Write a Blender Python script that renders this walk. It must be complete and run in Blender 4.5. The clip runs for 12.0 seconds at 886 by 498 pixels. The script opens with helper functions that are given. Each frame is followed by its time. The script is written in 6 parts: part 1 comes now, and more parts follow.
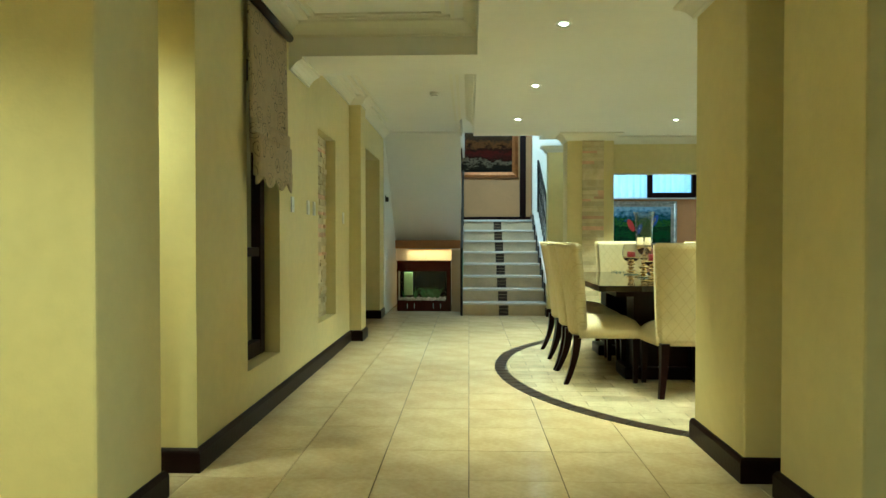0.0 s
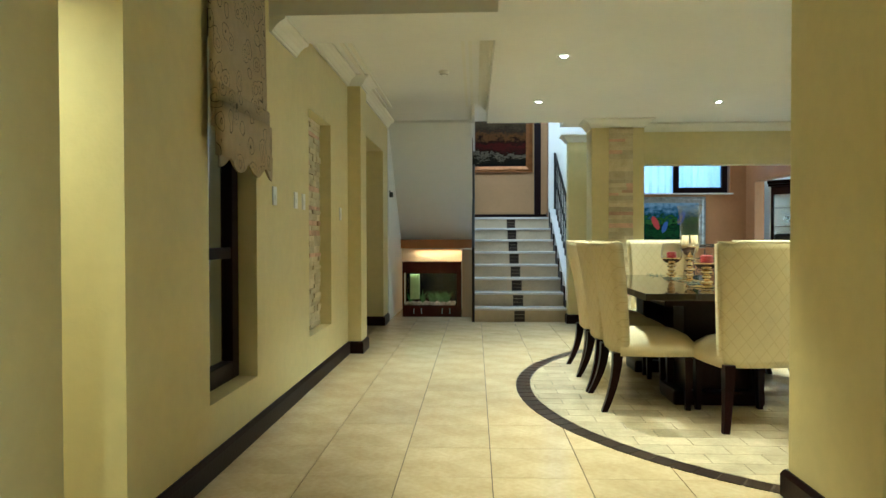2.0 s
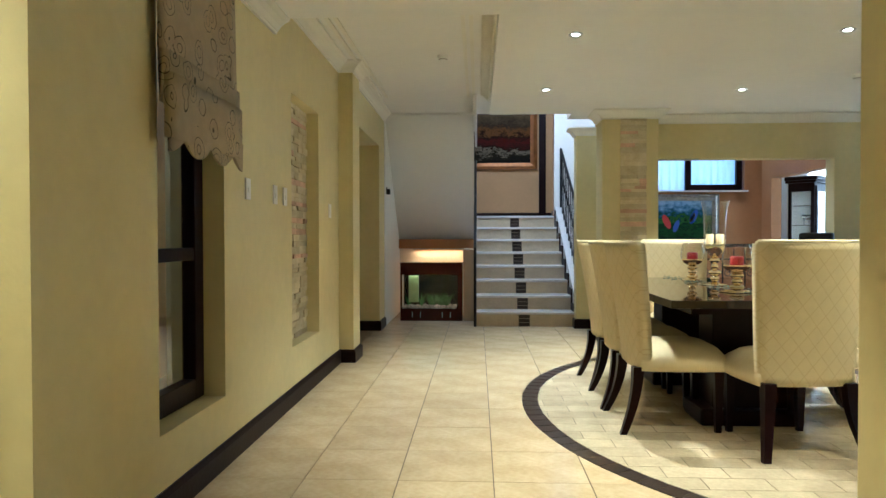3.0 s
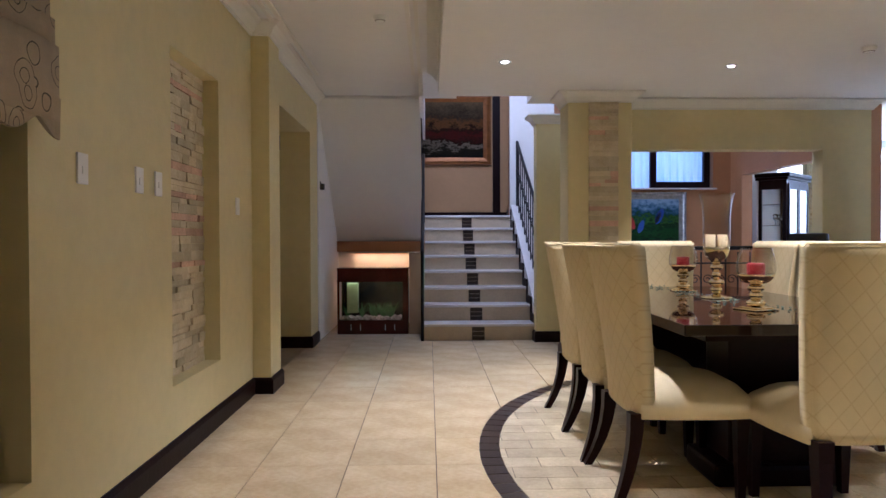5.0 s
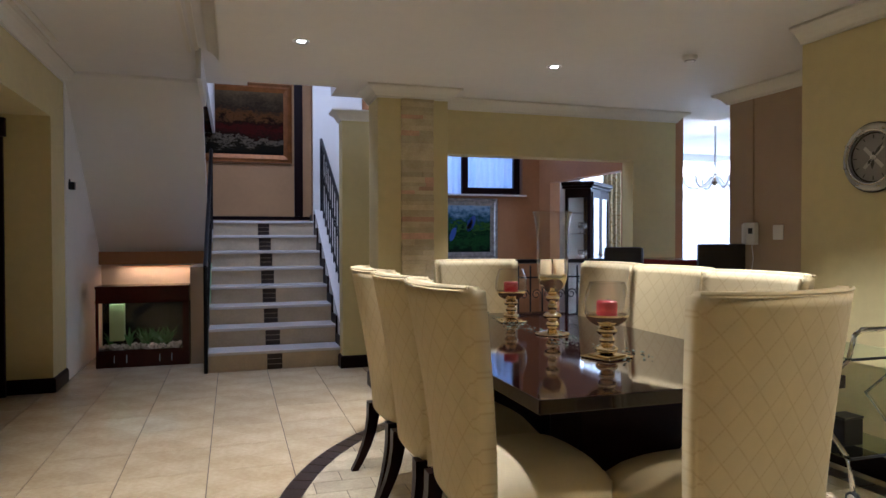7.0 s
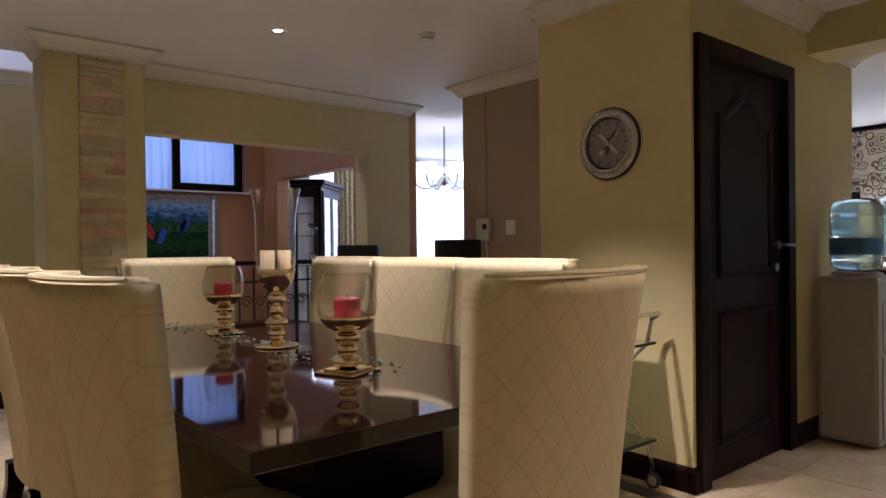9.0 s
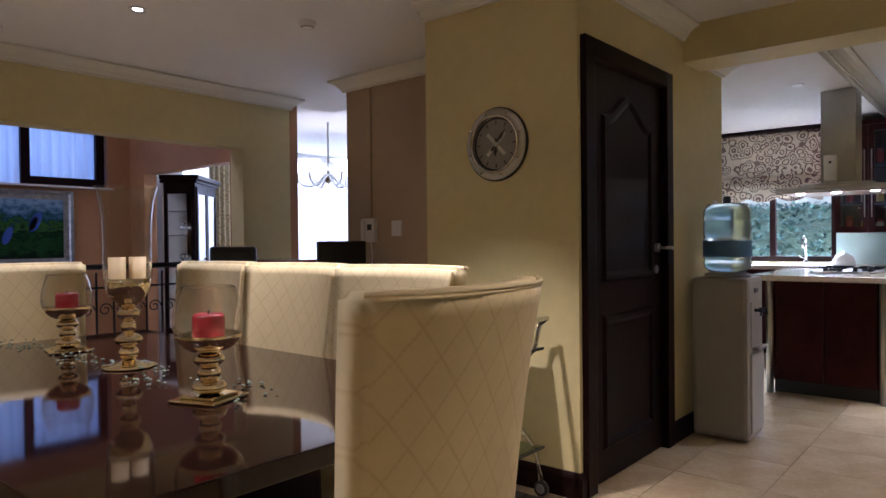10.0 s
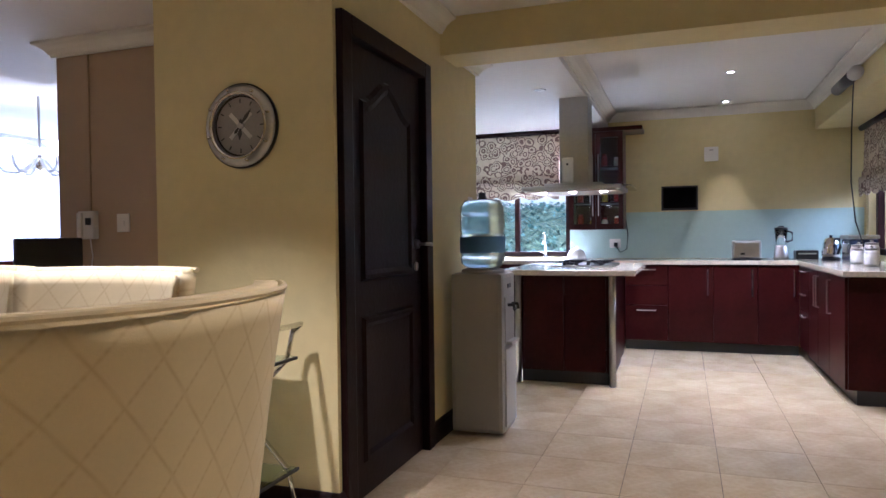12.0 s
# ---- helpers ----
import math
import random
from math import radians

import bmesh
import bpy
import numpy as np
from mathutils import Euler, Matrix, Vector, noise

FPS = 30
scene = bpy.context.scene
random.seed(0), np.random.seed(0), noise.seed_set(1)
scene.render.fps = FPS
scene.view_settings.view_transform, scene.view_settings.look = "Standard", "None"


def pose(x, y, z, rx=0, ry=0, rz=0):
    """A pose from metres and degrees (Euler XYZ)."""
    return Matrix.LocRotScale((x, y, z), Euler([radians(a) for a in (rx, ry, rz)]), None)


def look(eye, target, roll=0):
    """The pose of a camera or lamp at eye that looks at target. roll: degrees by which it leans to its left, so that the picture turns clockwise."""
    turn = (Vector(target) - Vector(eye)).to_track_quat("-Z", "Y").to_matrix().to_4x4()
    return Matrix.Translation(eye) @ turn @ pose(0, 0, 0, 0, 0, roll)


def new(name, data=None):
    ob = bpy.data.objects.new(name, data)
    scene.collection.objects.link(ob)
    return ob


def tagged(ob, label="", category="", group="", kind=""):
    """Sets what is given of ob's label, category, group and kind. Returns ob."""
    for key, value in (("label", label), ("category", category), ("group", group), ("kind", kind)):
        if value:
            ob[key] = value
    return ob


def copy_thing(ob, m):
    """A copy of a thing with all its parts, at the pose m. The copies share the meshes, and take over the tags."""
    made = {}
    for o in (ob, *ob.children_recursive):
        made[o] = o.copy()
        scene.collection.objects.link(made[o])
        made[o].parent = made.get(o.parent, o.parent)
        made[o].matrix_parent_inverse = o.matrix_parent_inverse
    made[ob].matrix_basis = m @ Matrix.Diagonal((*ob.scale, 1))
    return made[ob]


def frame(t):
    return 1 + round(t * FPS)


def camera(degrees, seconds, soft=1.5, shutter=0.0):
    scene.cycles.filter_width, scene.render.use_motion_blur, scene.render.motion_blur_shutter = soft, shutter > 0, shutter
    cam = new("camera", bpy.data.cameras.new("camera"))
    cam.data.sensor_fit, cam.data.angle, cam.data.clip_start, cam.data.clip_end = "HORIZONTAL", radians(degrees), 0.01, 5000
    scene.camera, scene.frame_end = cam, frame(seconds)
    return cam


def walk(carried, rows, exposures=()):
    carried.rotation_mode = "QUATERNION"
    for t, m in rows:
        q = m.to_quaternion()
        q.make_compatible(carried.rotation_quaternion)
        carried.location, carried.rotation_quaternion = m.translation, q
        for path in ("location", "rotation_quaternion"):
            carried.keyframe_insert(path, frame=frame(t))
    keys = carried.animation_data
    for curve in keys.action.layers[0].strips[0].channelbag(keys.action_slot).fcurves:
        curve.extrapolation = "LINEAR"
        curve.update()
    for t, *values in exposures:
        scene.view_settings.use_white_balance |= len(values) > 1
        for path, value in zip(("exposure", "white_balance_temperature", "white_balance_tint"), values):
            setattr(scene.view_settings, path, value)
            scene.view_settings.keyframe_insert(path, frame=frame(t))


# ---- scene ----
cam = camera(66.9, 12.0)
PATH = [
    (0, (0.221, 0.33, 1.138), (0.144, 2.328, 1.106), -0.0),
    (0.5, (0.212, 0.533, 1.13), (0.123, 2.53, 1.096), -0.1),
    (1, (0.189, 0.748, 1.125), (0.091, 2.746, 1.091), -0.1),
    (1.5, (0.157, 0.977, 1.126), (0.06, 2.974, 1.091), -0.0),
    (2, (0.146, 1.202, 1.128), (0.049, 3.199, 1.095), -0.1),
    (2.5, (0.155, 1.46, 1.128), (0.053, 3.457, 1.093), -0.1),
    (3, (0.151, 1.716, 1.122), (0.047, 3.713, 1.089), -0.1),
    (5, (0.189, 2.781, 1.122), (0.231, 4.78, 1.094), -0.2),
    (5.5, (0.201, 3.03, 1.17), (0.395, 5.02, 1.142), -0.2),
    (6, (0.233, 3.22, 1.229), (0.577, 5.19, 1.2), -0.1),
    (6.5, (0.291, 3.444, 1.241), (0.763, 5.388, 1.211), -0.1),
    (7, (0.352, 3.645, 1.253), (0.952, 5.552, 1.219), -0.1),
    (9, (0.679, 4.24, 1.158), (1.97, 5.767, 1.147), -0.6),
    (9.5, (0.745, 4.282, 1.183), (2.145, 5.711, 1.167), -0.7),
    (10, (0.813, 4.362, 1.185), (2.342, 5.651, 1.164), -0.6),
    (10.5, (0.87, 4.431, 1.185), (2.535, 5.54, 1.16), -0.6),
    (11, (0.913, 4.467, 1.179), (2.684, 5.397, 1.155), -0.6),
    (11.5, (0.988, 4.504, 1.181), (2.827, 5.291, 1.15), -0.7),
    (12, (1.097, 4.508, 1.179), (2.978, 5.184, 1.142), -0.7),
]
# the clip's camera drifts from a greenish, bright picture to a cooler, darker one
EXPOSURES = [
    (0.0, 0.84, 5050, -32),
    (1.5, 0.77, 5000, -21),
    (3.0, 0.76, 4870, -2),
    (5.0, 0.28, 4850, 21),
    (7.0, -0.12, 4950, 17),
    (9.0, -0.44, 5300, 27),
    (10.0, -0.44, 5200, 28),
    (12.0, 0.02, 4950, 28),
]
walk(cam, [(t, look(eye, target, roll)) for t, eye, target, roll in PATH], EXPOSURES)

# ---- world and large lights ----
world = bpy.data.worlds.new("sky")
scene.world = world
world.use_nodes = True
wn = world.node_tree.nodes
sky = wn.new("ShaderNodeTexSky")
sky.sky_type = 'NISHITA'
sky.sun_disc = False
sky.sun_elevation, sky.sun_rotation = radians(53), radians(277)
world.node_tree.links.new(sky.outputs[0], wn["Background"].inputs[0])
wn["Background"].inputs[1].default_value = 0.15


def lamp(name, kind, loc, target, energy, colour, **more):
    data = bpy.data.lights.new(name, kind)
    data.energy, data.color = energy, colour
    for k, v in more.items():
        if k == "size":
            data.size = v
        elif k == "size_y":
            data.shape, data.size_y = 'RECTANGLE', v
        elif k == "spot":
            data.spot_size, data.spot_blend = radians(v), 0.7
        elif k == "radius":
            data.shadow_soft_size = v
    ob = new(name, data)
    ob.matrix_world = look(loc, target)
    return ob


sun = lamp("sun", 'SUN', (-12, 0, 18), (0, 1.5, 2), 5.0, (1.0, 0.95, 0.88))
sun.data.angle = radians(3)
WARM = (1.0, 0.875, 0.68)

# ---- small tools ----
CEIL = 2.47


def mesh_from(bm, name):
    me = bpy.data.meshes.new(name)
    bm.normal_update()
    bm.to_mesh(me)
    bm.free()
    return me


def part(name, bm, material, parent=None, label="", smooth=False):
    me = mesh_from(bm, name) if isinstance(bm, bmesh.types.BMesh) else bm
    if material and not me.materials:
        me.materials.append(material)
    if smooth:
        for p in me.polygons:
            p.use_smooth = True
    ob = new(name, me)
    if parent:
        ob.parent = parent
    if label:
        ob["label"] = label
    return ob


def empty(name, x, y, z=0.0, turn=0.0):
    ob = new(name)
    ob.matrix_world = pose(x, y, z, 0, 0, turn)
    return ob


def add_box(bm, x0, x1, y0, y1, z0, z1, bevel=0.0, m=None):
    vs = [bm.verts.new((x, y, z)) for x in (x0, x1) for y in (y0, y1) for z in (z0, z1)]
    fs = [(0, 1, 3, 2), (4, 6, 7, 5), (0, 4, 5, 1), (2, 3, 7, 6), (0, 2, 6, 4), (1, 5, 7, 3)]
    faces = [bm.faces.new([vs[i] for i in f]) for f in fs]
    if bevel:
        edges = {e for f in faces for e in f.edges}
        r = bmesh.ops.bevel(bm, geom=list(edges), offset=bevel, segments=2, affect='EDGES', profile=0.6)
        vs = list({v for f in r["faces"] for v in f.verts} | {v for v in vs if v.is_valid})
    if m is not None:
        bmesh.ops.transform(bm, matrix=m, verts=vs)
    return vs


def boxes(*rows, bevel=0.0):
    bm = bmesh.new()
    for r in rows:
        add_box(bm, *r[:6], bevel=r[6] if len(r) > 6 else bevel)
    return bm


def lathe(profile, steps=24, cap=True):
    """A turned body from (radius, height) pairs."""
    bm = bmesh.new()
    rings = []
    for r, z in profile:
        if r < 1e-5:
            rings.append([bm.verts.new((0, 0, z))])
        else:
            rings.append([bm.verts.new((r * math.cos(2 * math.pi * i / steps), r * math.sin(2 * math.pi * i / steps), z)) for i in range(steps)])
    for a, b in zip(rings, rings[1:]):
        for i in range(steps):
            j = (i + 1) % steps
            if len(a) == 1 and len(b) == 1:
                continue
            if len(a) == 1:
                bm.faces.new((a[0], b[j], b[i]))
            elif len(b) == 1:
                bm.faces.new((a[i], a[j], b[0]))
            else:
                bm.faces.new((a[i], a[j], b[j], b[i]))
    if cap:
        for ring, flip in ((rings[0], True), (rings[-1], False)):
            if len(ring) > 1:
                bm.faces.new(ring[::-1] if flip else ring)
    return bm


def tube(points, radius, steps=8, closed=False):
    """A round bar along points."""
    bm = bmesh.new()
    pts = [Vector(p) for p in points]
    rings = []
    n = len(pts)
    up = Vector((0, 0, 1))
    for i, p in enumerate(pts):
        d = (pts[(i + 1) % n] - pts[i - 1]) if closed or 0 < i < n - 1 else (pts[1] - pts[0] if i == 0 else pts[-1] - pts[-2])
        d.normalize()
        a = d.cross(up if abs(d.z) < 0.95 else Vector((1, 0, 0))).normalized()
        b = d.cross(a)
        rings.append([bm.verts.new(p + radius * (math.cos(2 * math.pi * k / steps) * a + math.sin(2 * math.pi * k / steps) * b)) for k in range(steps)])
    pairs = list(zip(rings, rings[1:])) + ([(rings[-1], rings[0])] if closed else [])
    for r, s in pairs:
        for k in range(steps):
            bm.faces.new((r[k], r[(k + 1) % steps], s[(k + 1) % steps], s[k]))
    if not closed:
        bm.faces.new(rings[0][::-1])
        bm.faces.new(rings[-1])
    return bm


def sweep(profile, path, closed=False):
    """A moulding: profile of (out, up) pairs carried along a path of (x, y, z) with its out side to the right of the way."""
    bm = bmesh.new()
    pts = [Vector(p) for p in path]
    n = len(pts)
    rings = []
    for i, p in enumerate(pts):
        dirs = []
        if closed or i > 0:
            dirs.append((pts[i] - pts[i - 1]).normalized())
        if closed or i < n - 1:
            dirs.append((pts[(i + 1) % n] - pts[i]).normalized())
        rights = [Vector((d.y, -d.x, 0)) for d in dirs]
        o = sum(rights, Vector()) / len(rights)
        o = o / max(o.length_squared, 0.2)
        rings.append([bm.verts.new(p + o * u + Vector((0, 0, v))) for u, v in profile])
    pairs = list(zip(rings, rings[1:])) + ([(rings[-1], rings[0])] if closed else [])
    k = len(profile)
    for r, s in pairs:
        for j in range(k):
            bm.faces.new((r[j], s[j], s[(j + 1) % k], r[(j + 1) % k]))
    if not closed:
        bm.faces.new(rings[0])
        bm.faces.new(rings[-1][::-1])
    bmesh.ops.recalc_face_normals(bm, faces=bm.faces)
    return bm


# ---- materials ----
def material(name, base, rough=0.5, metal=0.0, vary=0.0, scale=6.0, bump=0.0, bump_scale=120.0, spec=0.5, second=None, coat=0.0, island=0.0, obj_random=0.0):
    """A procedural surface: base colour with stains at two scales and a fine relief."""
    mt = bpy.data.materials.new(name)
    mt.use_nodes = True
    nt = mt.node_tree
    n, l = nt.nodes, nt.links
    b = n["Principled BSDF"]
    b.inputs["Base Color"].default_value = (*base, 1)
    b.inputs["Roughness"].default_value = rough
    b.inputs["Metallic"].default_value = metal
    b.inputs["Specular IOR Level"].default_value = spec
    b.inputs["Coat Weight"].default_value = coat
    b.inputs["Coat Roughness"].default_value = 0.08
    co = n.new("ShaderNodeTexCoord")
    if vary or second or obj_random:
        big, small = n.new("ShaderNodeTexNoise"), n.new("ShaderNodeTexNoise")
        big.inputs["Scale"].default_value, small.inputs["Scale"].default_value = scale, scale * 9
        big.inputs["Detail"].default_value = small.inputs["Detail"].default_value = 6
        for t in (big, small):
            l.new(co.outputs["Object"], t.inputs["Vector"])
        mix = n.new("ShaderNodeMix")
        mix.data_type = 'FLOAT'
        mix.inputs[0].default_value = 0.35
        l.new(big.outputs[0], mix.inputs[2])
        l.new(small.outputs[0], mix.inputs[3])
        ramp = n.new("ShaderNodeValToRGB")
        lo = tuple(max(0, c * (1 - vary)) for c in base)
        hi = second or tuple(min(1, c * (1 + vary)) for c in base)
        ramp.color_ramp.elements[0].position, ramp.color_ramp.elements[1].position = 0.3, 0.7
        ramp.color_ramp.elements[0].color, ramp.color_ramp.elements[1].color = (*lo, 1), (*hi, 1)
        l.new(mix.outputs[0], ramp.inputs[0])
        out = ramp.outputs[0]
        if obj_random:
            info, hsv = n.new("ShaderNodeObjectInfo"), n.new("ShaderNodeHueSaturation")
            mr = n.new("ShaderNodeMapRange")
            mr.inputs[3].default_value, mr.inputs[4].default_value = 1 - obj_random, 1 + obj_random
            l.new(info.outputs["Random"], mr.inputs[0])
            l.new(mr.outputs[0], hsv.inputs["Value"])
            l.new(out, hsv.inputs["Color"])
            out = hsv.outputs[0]
        if island:
            geo, hsv = n.new("ShaderNodeNewGeometry"), n.new("ShaderNodeHueSaturation")
            mr = n.new("ShaderNodeMapRange")
            mr.inputs[3].default_value, mr.inputs[4].default_value = 1 - island, 1 + island
            l.new(geo.outputs["Random Per Island"], mr.inputs[0])
            l.new(mr.outputs[0], hsv.inputs["Value"])
            l.new(out, hsv.inputs["Color"])
            out = hsv.outputs[0]
        l.new(out, b.inputs["Base Color"])
    if bump:
        fine, bn = n.new("ShaderNodeTexNoise"), n.new("ShaderNodeBump")
        fine.inputs["Scale"].default_value, fine.inputs["Detail"].default_value = bump_scale, 4
        l.new(co.outputs["Object"], fine.inputs["Vector"])
        l.new(fine.outputs[0], bn.inputs["Height"])
        bn.inputs["Strength"].default_value, bn.inputs["Distance"].default_value = bump, 0.01
        l.new(bn.outputs[0], b.inputs["Normal"])
    return mt


def glow(name, colour, strength):
    mt = bpy.data.materials.new(name)
    mt.use_nodes = True
    b = mt.node_tree.nodes["Principled BSDF"]
    b.inputs["Base Color"].default_value = (*colour, 1)
    b.inputs["Emission Color"].default_value = (*colour, 1)
    b.inputs["Emission Strength"].default_value = strength
    return mt


def glass(name, colour=(1, 1, 1), rough=0.0, ior=1.45):
    mt = bpy.data.materials.new(name)
    mt.use_nodes = True
    b = mt.node_tree.nodes["Principled BSDF"]
    b.inputs["Base Color"].default_value = (*colour, 1)
    b.inputs["Roughness"].default_value = rough
    b.inputs["IOR"].default_value = ior
    b.inputs["Transmission Weight"].default_value = 1.0
    return mt


M_WALL = material("olive_cream_paint", (0.62, 0.53, 0.26), 0.7, vary=0.08, scale=1.5, bump=0.12, bump_scale=60)
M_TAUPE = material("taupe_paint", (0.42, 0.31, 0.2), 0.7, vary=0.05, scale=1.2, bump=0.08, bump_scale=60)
M_BROWN = material("brown_paint", (0.38, 0.18, 0.07), 0.6, vary=0.1, scale=2, bump=0.08, bump_scale=60)
M_TAN = material("tan_paint", (0.42, 0.24, 0.1), 0.6, vary=0.08, scale=2, bump=0.08, bump_scale=60)
M_WHITE = material("white_plaster", (0.74, 0.72, 0.68), 0.75, vary=0.03, scale=1.5, bump=0.06, bump_scale=50)
M_CORNICE = material("cornice_plaster", (0.72, 0.69, 0.6), 0.6, vary=0.03, scale=3)
M_SKIRT = material("dark_stained_wood", (0.010, 0.003, 0.0028), 0.4, vary=0.35, scale=5, bump=0.1, bump_scale=40, spec=0.12)
M_WOOD = material("espresso_wood", (0.010, 0.003, 0.0025), 0.32, vary=0.4, scale=5, spec=0.1)
M_TABLE = material("polished_espresso", (0.012, 0.004, 0.003), 0.05, vary=0.4, scale=5)
M_MAHOG = material("mahogany_wood", (0.030, 0.0045, 0.0045), 0.28, vary=0.4, scale=4, spec=0.12)
M_TRAV = material("travertine_tile", (0.62, 0.46, 0.25), 0.13, vary=0.2, scale=4.0, bump=0.05, bump_scale=30, obj_random=0.06, second=(0.72, 0.59, 0.38))
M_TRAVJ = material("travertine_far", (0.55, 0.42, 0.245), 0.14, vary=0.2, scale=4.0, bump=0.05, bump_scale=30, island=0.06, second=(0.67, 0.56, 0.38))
M_PAVER = material("tumbled_travertine", (0.55, 0.46, 0.31), 0.25, vary=0.22, scale=6, bump=0.15, bump_scale=30, obj_random=0.12)
M_GROUT = material("grout", (0.12, 0.09, 0.06), 0.8, vary=0.2, scale=20)
M_DARKTILE = material("dark_brown_stone", (0.03, 0.018, 0.013), 0.3, vary=0.3, scale=12, bump=0.1, obj_random=0.25)
M_CREAM = material("cream_fabric", (0.66, 0.55, 0.32), 0.75, vary=0.04, scale=20, bump=0.1, bump_scale=400)
M_BLACK = material("black_plastic", (0.008, 0.008, 0.009), 0.35)
M_IRON = material("wrought_iron", (0.012, 0.012, 0.014), 0.4, metal=0.6)
M_STEEL = material("brushed_steel", (0.5, 0.49, 0.46), 0.28, metal=1.0, vary=0.05, scale=30)
M_CHROME = material("chrome", (0.75, 0.74, 0.72), 0.08, metal=1.0)
M_PLASTIC = material("white_plastic", (0.75, 0.73, 0.68), 0.4)
M_MARBLE = material("white_marble", (0.66, 0.63, 0.6), 0.18, vary=0.08, scale=3)
M_RISER = material("stair_travertine", (0.52, 0.42, 0.28), 0.3, vary=0.15, scale=5)
M_GRANITE = material("pale_granite", (0.5, 0.44, 0.34), 0.15, vary=0.25, scale=40)
M_LAMP = glow("halogen", (1.0, 0.92, 0.78), 60)
M_GLASS = glass("clear_glass")


def thin_glass(name, tint):
    """Blown glass too thin to bend the light: clear, with a sheen that grows at grazing angles."""
    mt = bpy.data.materials.new(name)
    mt.use_nodes = True
    n, l = mt.node_tree.nodes, mt.node_tree.links
    n.remove(n["Principled BSDF"])
    clear, gloss, mix, fres = n.new("ShaderNodeBsdfTransparent"), n.new("ShaderNodeBsdfGlossy"), n.new("ShaderNodeMixShader"), n.new("ShaderNodeLayerWeight")
    clear.inputs[0].default_value = (*tint, 1)
    gloss.inputs["Roughness"].default_value = 0.03
    fres.inputs["Blend"].default_value = 0.5
    power, sheen = n.new("ShaderNodeMath"), n.new("ShaderNodeMath")
    power.operation, sheen.operation = 'POWER', 'MULTIPLY_ADD'
    power.inputs[1].default_value = 2.6
    sheen.inputs[1].default_value, sheen.inputs[2].default_value = 0.92, 0.09
    l.new(fres.outputs["Facing"], power.inputs[0])
    l.new(power.outputs[0], sheen.inputs[0])
    l.new(sheen.outputs[0], mix.inputs[0])
    l.new(clear.outputs[0], mix.inputs[1])
    l.new(gloss.outputs[0], mix.inputs[2])
    l.new(mix.outputs[0], n["Material Output"].inputs[0])
    return mt


M_THIN = thin_glass("thin_clear_glass", (0.95, 0.94, 0.92))


def setting(name, bm, mat, label, category="wall"):
    return tagged(part(name, bm, mat), label, category, kind="structure")

# ---- large structure ----
WX = -1.10          # corridor's outer wall
FLOOR = [(-3.2, 9.0), (-2.0, 13.8)]
setting("floor", boxes((-3.2, 12.0, -2.0, 14.0, -0.2, -0.006)), M_GROUT, "dark grout bed under pale travertine floor tiles", "floor")

# corridor wall with window opening, stone niche and alcove
setting("wall_west", boxes(
    (WX - 0.30, WX, 3.53, 4.28, 0, 2.70), (WX - 0.30, WX, 4.28, 4.97, 0, 0.34), (WX - 0.30, WX, 4.28, 4.97, 2.30, 2.70),
    (WX - 0.30, WX, 4.97, 6.17, 0, 2.70), (WX - 0.30, WX - 0.12, 6.17, 6.94, 0, 2.70),
    (WX - 0.12, WX, 6.17, 6.94, 0, 0.385), (WX - 0.12, WX, 6.17, 6.94, 2.10, 2.70),
    (WX - 0.30, WX, 6.94, 7.70, 0, 2.70), (WX - 0.30, WX + 0.13, 7.70, 8.03, 0, 2.70),
    (WX - 0.30, WX + 0.06, 8.03, 9.78, 2.24, 2.70),
    (WX - 1.60, WX + 0.06, 9.78, 10.22, 0, 2.70)), M_WALL, "olive-cream painted corridor wall with recessed openings")
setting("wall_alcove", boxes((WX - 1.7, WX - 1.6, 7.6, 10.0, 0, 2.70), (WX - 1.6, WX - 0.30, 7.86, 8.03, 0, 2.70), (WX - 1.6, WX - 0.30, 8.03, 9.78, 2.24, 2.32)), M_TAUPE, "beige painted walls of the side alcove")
setting("wall_understair", boxes((WX - 0.2, WX + 0.07, 10.22, 12.0, 0, 2.7), (WX + 0.07, 0.10, 11.86, 12.0, 0, 1.3)), M_WHITE, "white plaster wall under the stairs")
# portal piers and jambs near the start
setting("pier_west", boxes((-1.52, -1.12, 2.69, 3.20, 0, 2.70, 0.012)), M_WALL, "olive-cream painted pier with dark skirting", "pier")
setting("wall_west_return", boxes((-3.1, WX - 0.3, 3.53, 3.68, 0, 2.70)), M_WALL, "olive-cream painted return wall")
setting("pier_east", boxes((1.58, 2.35, 2.69, 3.30, 0, 2.70, 0.012)), M_WALL, "olive-cream painted pier with dark skirting", "pier")
setting("column_east", boxes((1.50, 2.0, 3.49, 4.17, 0, 2.70, 0.012)), M_WALL, "olive-cream painted square column with dark skirting", "column")

# stair hall: ceiling edges, soffit, landing
setting("pier_stair", boxes((1.36, 1.64, 10.07, 10.25, 0, CEIL, 0.01)), M_WALL, "olive-cream painted pier beside the stairs", "pier")
setting("wall_opening", boxes((2.02, 2.09, 9.20, 9.40, 0, CEIL), (2.09, 4.04, 9.265, 9.45, 1.99, CEIL), (4.04, 4.52, 9.265, 9.45, 0, CEIL)), M_WALL, "olive-cream wall with a wide opening to the lounge")
setting("column_stone", boxes((1.47, 2.06, 8.93, 9.30, 0, CEIL, 0.008)), M_WALL, "olive-cream column with a strip of stacked stone", "column")

